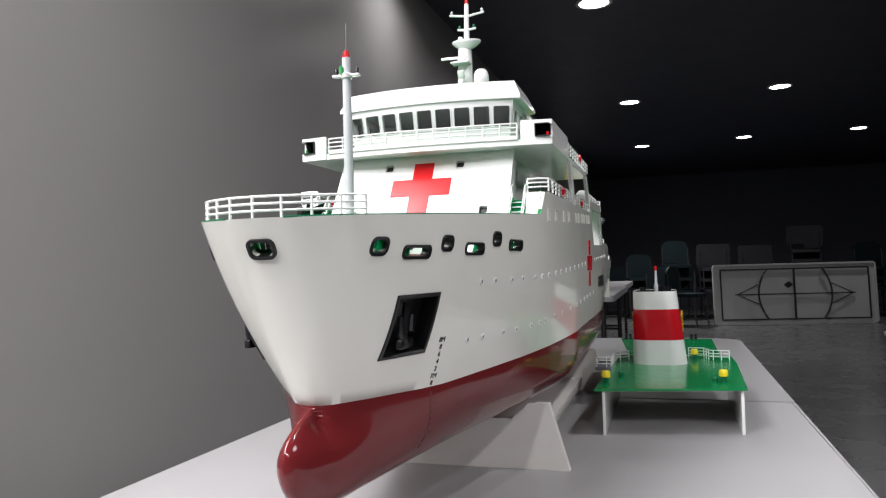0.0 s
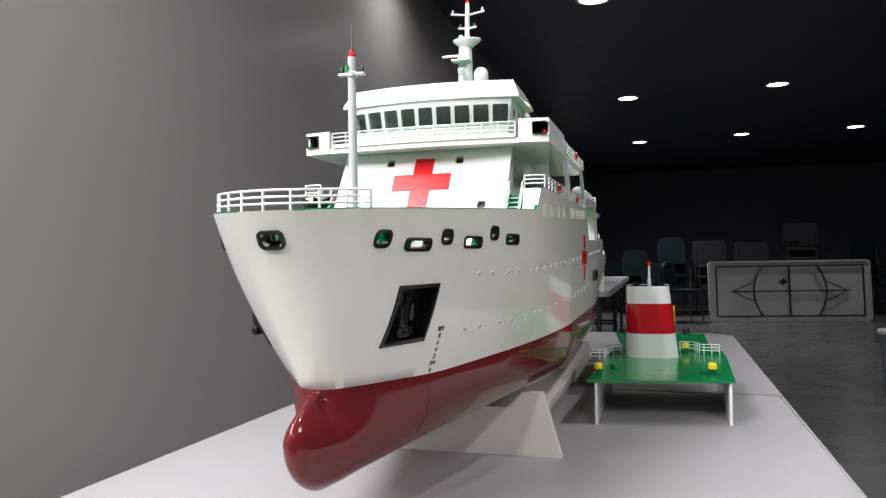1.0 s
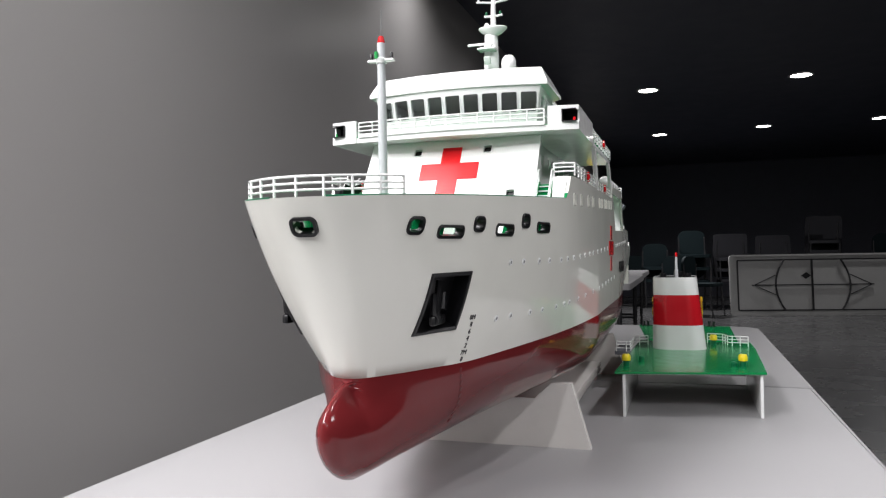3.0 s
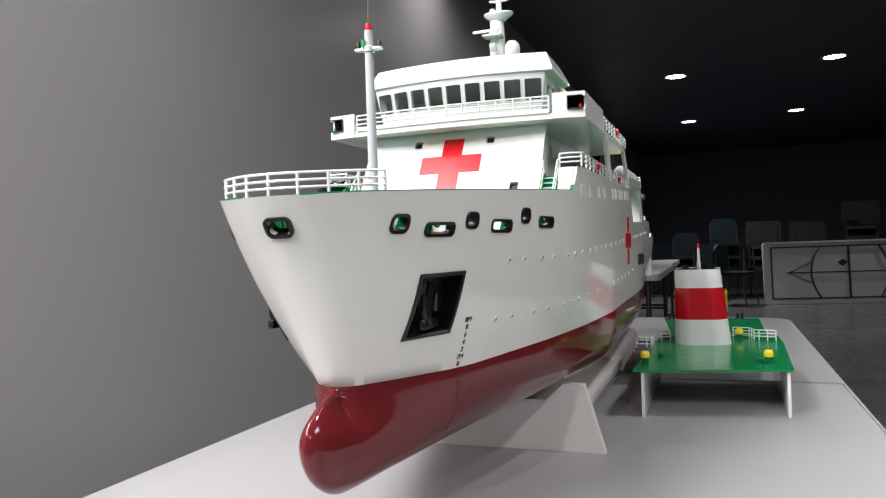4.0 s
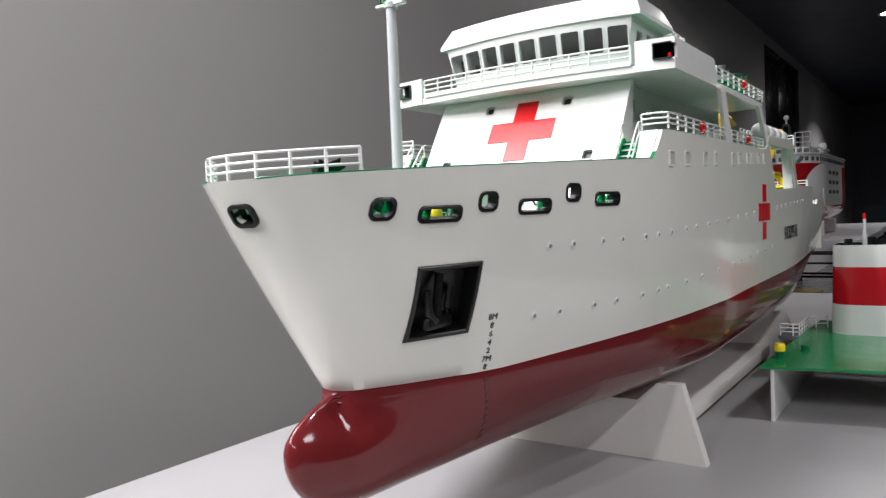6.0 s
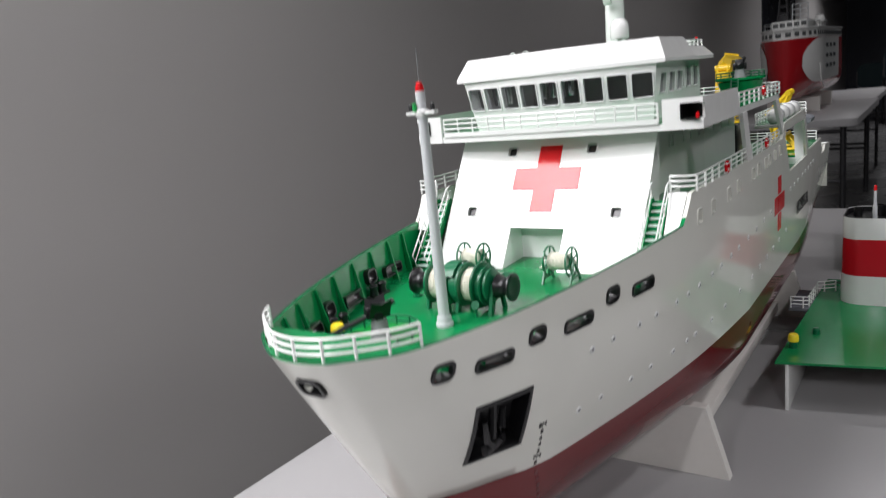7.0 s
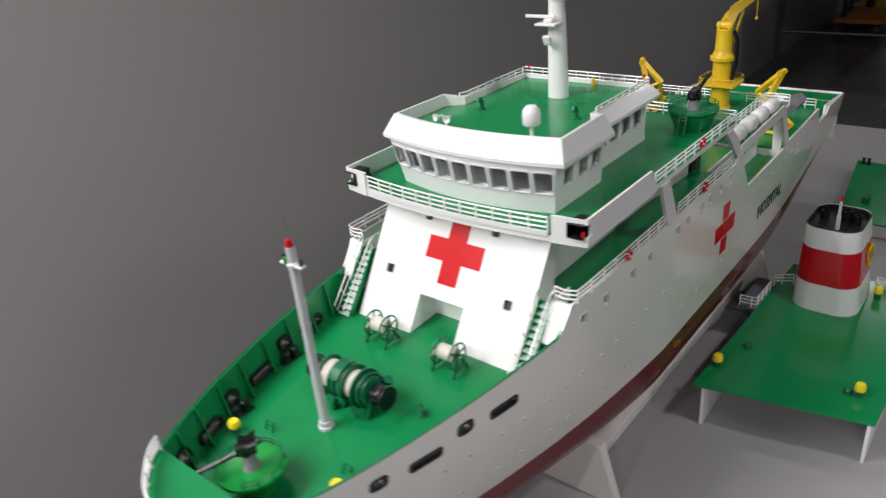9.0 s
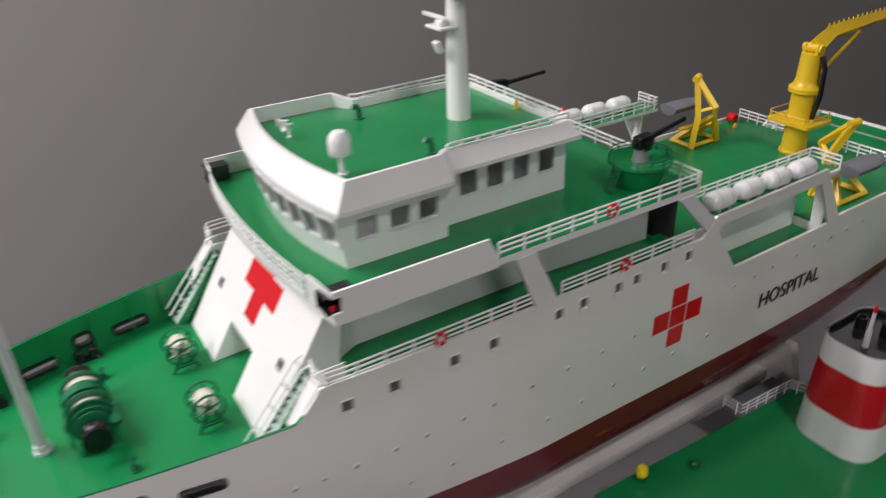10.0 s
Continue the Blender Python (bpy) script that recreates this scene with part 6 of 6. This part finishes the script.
    for line, n in (([(0.142, 0.859, zt), (0.164, 0.861, zt), (0.167, 0.943, zt), (0.189, 0.955, zt)], 9), ([(0.29, 1.005, zt), (0.316, 1.0, zt), (0.324, 0.968, zt), (0.355, 0.962, zt)], 8)):
        railing("railing", ob, [turn @ Vector(p) for p in line], 0.0165, (0.35, 0.68, 1.0), n, 0.0008)


deck_section()


def second_section():
    ob = thing("ship_deck_section", (0.27, 1.46, 0), "second green deck section with rails and fittings", "model part")
    zt = 0.034
    bm = bmesh.new()
    prism(bm, [(0.17, 1.282), (0.358, 1.277), (0.359, 1.585), (0.136, 1.594)], zt - 0.003, zt)
    part("deck_plate", bm, M_GREEN, ob, "glossy green deck plate", smooth=False)
    for x in (0.178, 0.345):
        bm = bmesh.new()
        box(bm, x - 0.002, x + 0.002, 1.297, 1.58, 0, zt - 0.003)
        part("side_wall", bm, M_WHITE, ob)
    bm = bmesh.new()
    box(bm, 0.18, 0.343, 1.297, 1.301, 0, zt - 0.003)
    part("cross_wall", bm, M_WHITE, ob)
    for x, y in ((0.155, 1.578), (0.222, 1.578), (0.315, 1.575)):
        bm = bmesh.new()
        for d in (-0.005, 0.005):
            lathe(bm, [(0.0032, 0), (0.0028, 0.009), (0.0036, 0.011), (0.0036, 0.013), (0, 0.0135)], 12, Matrix.Translation((x + d, y, zt)))
        box(bm, x - 0.011, x + 0.011, y - 0.004, y + 0.004, zt, zt + 0.0015)
        part("bitts", bm, M_BLACK, ob, "pair of black mooring bitts")
    for x, y in ((0.228, 1.43), (0.255, 1.33)):
        mushroom_vent(x, y, zt, ob, 0.006, 0.016)
    bm = bmesh.new()
    lathe(bm, [(0, -0.014), (0.009, -0.014), (0.009, 0.014), (0, 0.014)], 18, Matrix.Translation((0.222, 1.53, zt + 0.018)) @ pose(0, 0, 0, 0, 90))
    reel = part("rope_reel", bm, M_ROPE, ob, "white rope reel")
    for d in (-0.016, 0.016):
        bm = bmesh.new()
        lathe(bm, [(0, -0.001), (0.014, -0.001), (0.014, 0.001), (0, 0.001)], 20, Matrix.Translation((0.222 + d, 1.53, zt + 0.018)) @ pose(0, 0, 0, 0, 90))
        part("flange", bm, M_DKGREEN, reel)
    for x, y in ((0.2, 1.37), (0.28, 1.39)):
        bm = bmesh.new()
        box(bm, x - 0.006, x + 0.006, y - 0.008, y + 0.008, zt, zt + 0.014, 0.001)
        part("locker", bm, M_DKGREEN, ob)


second_section()


# ---- the red ship at the wall ----
def red_ship():
    X, Y = -0.575, 5.13
    ob = thing("model_ship", (X, Y, 0.08), "red and white model ship on a far table", "model ship")

    def hw(s):
        return 0.192 * math.sin(math.pi / 2 * min(1, max(s, 0) / 0.4)) ** 0.45

    def swell(z, s):
        return max(0.02, 1 - (1 - (z - 0.08) / 0.42) ** (2.8 + 8 * min(max(s, 0), 1)))

    def rake(z):
        return 0.1 * (0.5 - z)

    bm = bmesh.new()
    ring = []
    for k in range(33):
        s = 1.5 * (k / 32) ** 1.9
        col = []
        for i in range(29):
            a = math.pi * i / 28
            z = 0.082 + 0.418 * abs(math.cos(a)) ** 2.0
            col.append(bm.verts.new((X + hw(s) * swell(z, s) * math.copysign(1, math.cos(a)) if i != 14 else X, Y + s + rake(z), z)))
        ring.append(col)
    for a, b in zip(ring, ring[1:]):
        for i in range(28):
            bm.faces.new((a[i], a[i + 1], b[i + 1], b[i]))
    bm.faces.new(ring[-1])
    part("hull", bm, M_SHIPRED, ob, "glossy deep red hull", angle=60)
    for s in (-1, 1):
        bm = bmesh.new()
        rows = []
        for k in range(25):
            d = 0.07 + 1.18 * (k / 24) ** 1.8
            hc = 0.146 * math.sqrt(max(0.0, 1 - (max(0, 0.3 - d) / 0.235) ** 2))
            rows.append([bm.verts.new((X + s * (hw(d) * swell(z, d) + 0.005), Y + d + rake(z), z)) for z in [0.352 + hc * (-1 + 2 * q / 10) for q in range(11)]])
        for a, b in zip(rows, rows[1:]):
            for q in range(10):
                bm.faces.new((a[q], a[q + 1], b[q + 1], b[q]))
        field = part("white_field", bm, M_WHITE, ob, "round-fronted white field on the hull")
        for j in range(3):
            for i in range(3):
                bm = bmesh.new()
                box(bm, X + s * 0.198 - 0.003, X + s * 0.198 + 0.003, Y + 0.5 + 0.2 * i, Y + 0.62 + 0.2 * i, 0.29 + 0.07 * j, 0.318 + 0.07 * j, 0.002)
                part("window", bm, M_TINT, field)
        bm = bmesh.new()
        tube(bm, [(X + s * 0.192, Y + 0.46 + 0.2 * math.cos(a), 0.355 + 0.185 * math.sin(a)) for a in [math.pi * 1.05 + math.pi * 0.5 * k / 10 for k in range(11)]] + [(X + s * 0.192, Y + 1.2, 0.19)], 0.005, 6)
        part("stripe", bm, M_WHITE, field)
    # white upper works with a row of dark windows all round
    outline = [(X + hw(s) * 0.98 * d, Y + s + 0.02) for d, ss in ((1, [0.02, 0.06, 0.12, 0.25, 0.5, 1.5]), (-1, [1.5, 0.5, 0.25, 0.12, 0.06, 0.02])) for s in ss]
    bm = bmesh.new()
    prism(bm, outline, 0.5, 0.562)
    bulwark = part("bulwark", bm, M_WHITE, ob, "white upper works with dark windows", smooth=False)
    for (ax, ay), (bx, by) in zip(outline, outline[1:] + outline[:1]):
        run = math.hypot(bx - ax, by - ay)
        n = int(run / 0.055)
        for k in range(n if ay < Y + 1.4 else 0):
            f = (k + 0.5) / n
            m = Matrix.Translation((ax + (bx - ax) * f, ay + (by - ay) * f, 0.531)) @ Matrix.Rotation(math.atan2(by - ay, bx - ax), 4, "Z")
            bm = bmesh.new()
            box(bm, -0.017, 0.017, -0.003, 0.003, -0.014, 0.014, 0.002, m)
            part("window", bm, M_TINT, bulwark)
    bm = bmesh.new()
    prism(bm, [(X + (x - X) * 1.05, Y + (y - Y) * 1.01 - 0.012) for x, y in outline], 0.5622, 0.572)
    part("deck_edge", bm, M_WHITE, ob, smooth=False)
    bm = bmesh.new()
    box(bm, X - 0.13, X + 0.1, Y + 0.36, Y + 0.8, 0.5725, 0.632, 0.01)
    house = part("deckhouse", bm, M_WHITE, ob, "white wheelhouse")
    for k in range(5):
        bm = bmesh.new()
        box(bm, X - 0.118 + 0.045 * k, X - 0.085 + 0.045 * k, Y + 0.356, Y + 0.362, 0.59, 0.618, 0.002)
        part("window", bm, M_TINT, house)
    # dark lattice tower with a white ball, and an open white frame beside it
    tx, ty = X - 0.068, Y + 0.48
    bm = bmesh.new()
    for dx in (-0.034, 0.034):
        for dy in (-0.034, 0.034):
            tube(bm, [(tx + dx, ty + dy, 0.632), (tx + dx * 0.55, ty + dy * 0.55, 0.8)], 0.006, 6)
    for z, w in ((0.68, 0.03), (0.73, 0.026), (0.795, 0.021)):
        box(bm, tx - w, tx + w, ty - w, ty + w, z, z + 0.012)
    box(bm, tx - 0.028, tx + 0.028, ty - 0.02, ty + 0.02, 0.634, 0.675)
    tower = part("tower", bm, M_STEEL, house, "dark lattice mast tower")
    bm = bmesh.new()
    lathe(bm, [(0.007, 0), (0.007, 0.03), (0.017, 0.036), (0.02, 0.05), (0.013, 0.064), (0, 0.068)], 16, Matrix.Translation((tx, ty, 0.806)))
    part("lamp_ball", bm, M_WHITE, tower)
    bm = bmesh.new()
    for dx in (0.0, 0.05, 0.1):
        tube(bm, [(X + dx - 0.01, Y + 0.47, 0.632), (X + dx - 0.01, Y + 0.47, 0.74)], 0.004, 6)
    for z in (0.67, 0.705, 0.74):
        tube(bm, [(X - 0.01, Y + 0.47, z), (X + 0.09, Y + 0.47, z)], 0.0035, 6)
    part("frame_mast", bm, M_GREY, house, "open grey pipe frame")
    for k in range(7):
        s = 0.05 + 0.1 * k
        for d in (-1, 1):
            bm = bmesh.new()
            tube(bm, [(X + d * hw(s) * 0.9, Y + s + 0.03, 0.572), (X + d * hw(s) * 0.9, Y + s + 0.03, 0.612), (X + d * hw(s + 0.1) * 0.9, Y + s + 0.13, 0.612)], 0.003, 6)
            part("rail", bm, M_GREY, ob)
    st = thing("display_stand", (X, Y + 0.7, 0), "white block stand under the red ship", "stand")
    for y in (0.42, 1.05):
        bm = bmesh.new()
        box(bm, X - 0.17, X + 0.17, Y + y, Y + y + 0.06, 0.0, 0.1, 0.002)
        part("block", bm, M_BOARD, st, smooth=False)
    # dome beside the wheelhouse
    bm = bmesh.new()
    lathe(bm, [(0.01, 0.572), (0.01, 0.595), (0.03, 0.605), (0.034, 0.62), (0.026, 0.645), (0, 0.655)], 18, Matrix.Translation((X + 0.165, Y + 0.45, 0)))
    part("radar_dome", bm, M_WHITE, ob)


def flat_trolley():
    ob = thing("flat_trolley", (-0.84, 7.0, FLOOR_Z), "orange flat trolley with a black frame under the table", "trolley")
    bm = bmesh.new()
    box(bm, -1.02, -0.68, 6.4, 6.95, FLOOR_Z + 0.1, FLOOR_Z + 0.13, 0.004)
    part("deck", bm, M_ORANGE, ob)
    bm = bmesh.new()
    box(bm, -1.02, -0.68, 6.97, 7.6, FLOOR_Z + 0.1, FLOOR_Z + 0.13, 0.004)
    part("deck", bm, M_YELLOW, ob)
    bm = bmesh.new()
    tube(bm, [(-0.89, 6.96, FLOOR_Z + 0.12), (-0.81, 7.05, FLOOR_Z + 0.62)], 0.035, 8)
    part("handle", bm, M_STEEL, ob)
    for x, y in ((-0.99, 6.45), (-0.71, 6.45), (-0.99, 7.55), (-0.71, 7.55)):
        bm = bmesh.new()
        lathe(bm, [(0, -0.015), (0.05, -0.015), (0.05, 0.015), (0, 0.015)], 16, Matrix.Translation((x, y, FLOOR_Z + 0.05)) @ pose(0, 0, 0, 0, 90))
        part("wheel", bm, M_STEEL, ob)


flat_trolley()


red_ship()


# ---- hall furniture ----
def leaning_table():
    x0, x1, y, z0, z1 = 0.84, 3.08, 11.055, FLOOR_Z, FLOOR_Z + 0.87
    ob = thing("folded_table", ((x0 + x1) / 2, y, z0), "folded plastic table standing on its long edge, underside out", "table")
    lean = Matrix.Translation(((x0 + x1) / 2, y, z0)) @ pose(0, 0, 0, -4, 0, 11.5)

    def add(name, bm, mat, label=""):
        bmesh.ops.transform(bm, matrix=lean, verts=bm.verts)
        return part(name, bm, mat, ob, label)

    w, h = x1 - x0, z1 - z0
    bm = bmesh.new()
    prism(bm, [(a, b + h / 2) for a, b in rounded(w, h, 0.05)], 0.0, 0.02, "y")
    add("tabletop", bm, M_FOLDED)
    bm = bmesh.new()
    ring_frame(bm, w, h, 0.05, 0.025, 0.012, Matrix.Translation((0, -0.008, h / 2)) @ pose(0, 0, 0, 90))
    add("lip", bm, M_FOLDED)
    bm = bmesh.new()
    ring_frame(bm, w - 0.2, h - 0.14, 0.02, 0.017, 0.01, Matrix.Translation((0, -0.022, h / 2)) @ pose(0, 0, 0, 90))
    box(bm, -0.012, 0.012, -0.032, -0.012, 0.08, h - 0.08)
    box(bm, -w / 2 + 0.3, w / 2 - 0.3, -0.034, -0.014, h / 2 - 0.007, h / 2 + 0.007)
    add("steel_frame", bm, M_STEEL)
    for s in (-1, 1):
        bm = bmesh.new()
        tube(bm, [(s * 0.38 + s * 0.12 * (1 - ((k - 6) / 6) ** 2), -0.04, 0.08 + (h - 0.16) * k / 12) for k in range(13)], 0.013, 8)
        add("folded_leg", bm, M_STEEL)
    bm = bmesh.new()
    prism(bm, [(-0.14, h / 2 + 0.13), (-0.07, h / 2 + 0.18), (0.0 - 0.01, h / 2 + 0.13), (-0.08, h / 2 + 0.08)], -0.006, 0.0, "y")
    add("label_plate", bm, M_STEEL)
    for s in (-1, 1):
        for v in (-1, 1):
            bm = bmesh.new()
            tube(bm, [(s * 0.79, -0.03, h / 2), (s * 0.5, -0.036, h / 2 + v * 0.14)], 0.007, 6)
            add("brace", bm, M_STEEL)


leaning_table()


def chair_proto(mat, label, wide=0.42):
    """A stacking chair, seat towards -y."""
    ob = thing("stacking_chair", (0, 0, 0), label, "chair", "stacking chairs")
    bm = bmesh.new()
    prism(bm, [(x, y) for x, y in rounded(0.44, 0.43, 0.07)], 0.43, 0.475)
    part("seat", bm, mat, ob)
    bm = bmesh.new()
    prism(bm, [(x, z + 0.68) for x, z in rounded(wide, 0.36, 0.12 if wide < 0.5 else 0.05)], 0.2, 0.235, "y")
    part("backrest", bm, mat, ob)
    for x in (-0.2, 0.2):
        for pts in ([(x, -0.18, 0.43), (x, -0.22, 0.0)], [(x, 0.2, 0.75), (x, 0.19, 0.43), (x, 0.24, 0.0)]):
            bm = bmesh.new()
            tube(bm, pts, 0.011, 8)
            part("leg", bm, M_STEEL, ob)
    return ob


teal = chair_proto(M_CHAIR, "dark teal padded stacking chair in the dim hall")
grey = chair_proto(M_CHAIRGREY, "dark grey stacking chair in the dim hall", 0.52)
teal_spots = [(0.4, 11.9, 12, 0.4), (0.4, 11.9, 9, 0.2), (0.39, 11.9, 10, 0.0), (0.08, 11.3, -10, 0.0), (-0.2, 12.3, 8, 0.2), (-0.2, 12.3, 10, 0.0), (3.26, 12.3, 10, 0.3),
              (3.26, 12.3, 7, 0.15), (3.26, 12.3, 7, 0.0), (3.75, 12.4, -8, 0.14), (3.75, 12.4, -6, 0.0), (4.4, 12.2, 6, 0.0), (5.0, 12.3, -12, 0.13), (0.5, 10.75, 65, 0.0), (-0.62, 12.9, 0, 0.0)]
grey_spots = [(0.97, 12.2, 4, 0.34), (0.97, 12.2, 6, 0.17), (0.97, 12.2, 6, 0.0), (1.62, 12.2, 8, 0.3), (1.62, 12.2, 5, 0.15), (1.62, 12.2, 5, 0.0),
              (2.32, 12.3, -6, 0.59), (2.32, 12.3, -4, 0.44), (2.32, 12.3, -4, 0.3), (2.32, 12.3, -3, 0.15), (2.32, 12.3, -5, 0.0)]
for chair, spots in ((teal, teal_spots), (grey, grey_spots)):
    for cx, cy, ca, cz in spots[1:]:
        copy_thing(chair, pose(cx, cy, FLOOR_Z + cz, 0, 0, ca))
    cx, cy, ca, cz = spots[0]
    chair.matrix_basis = pose(cx, cy, FLOOR_Z + cz, 0, 0, ca)


def plastic_tub():
    c = Matrix.Translation((1.87, 5.3, FLOOR_Z))
    ob = thing("plastic_tub", (1.87, 5.3, FLOOR_Z), "clear plastic tub with a lid on the floor", "tub")
    bm = bmesh.new()
    lathe(bm, [(0.0, 0), (0.17, 0), (0.2, 0.42), (0.19, 0.42), (0.163, 0.01), (0, 0.01)], 28, c)
    part("body", bm, M_BOAT, ob)
    bm = bmesh.new()
    lathe(bm, [(0.0, 0.44), (0.2, 0.44), (0.212, 0.435), (0.212, 0.415), (0.203, 0.415), (0.2, 0.43), (0, 0.432)], 28, c)
    part("lid", bm, M_GREY, ob)


plastic_tub()
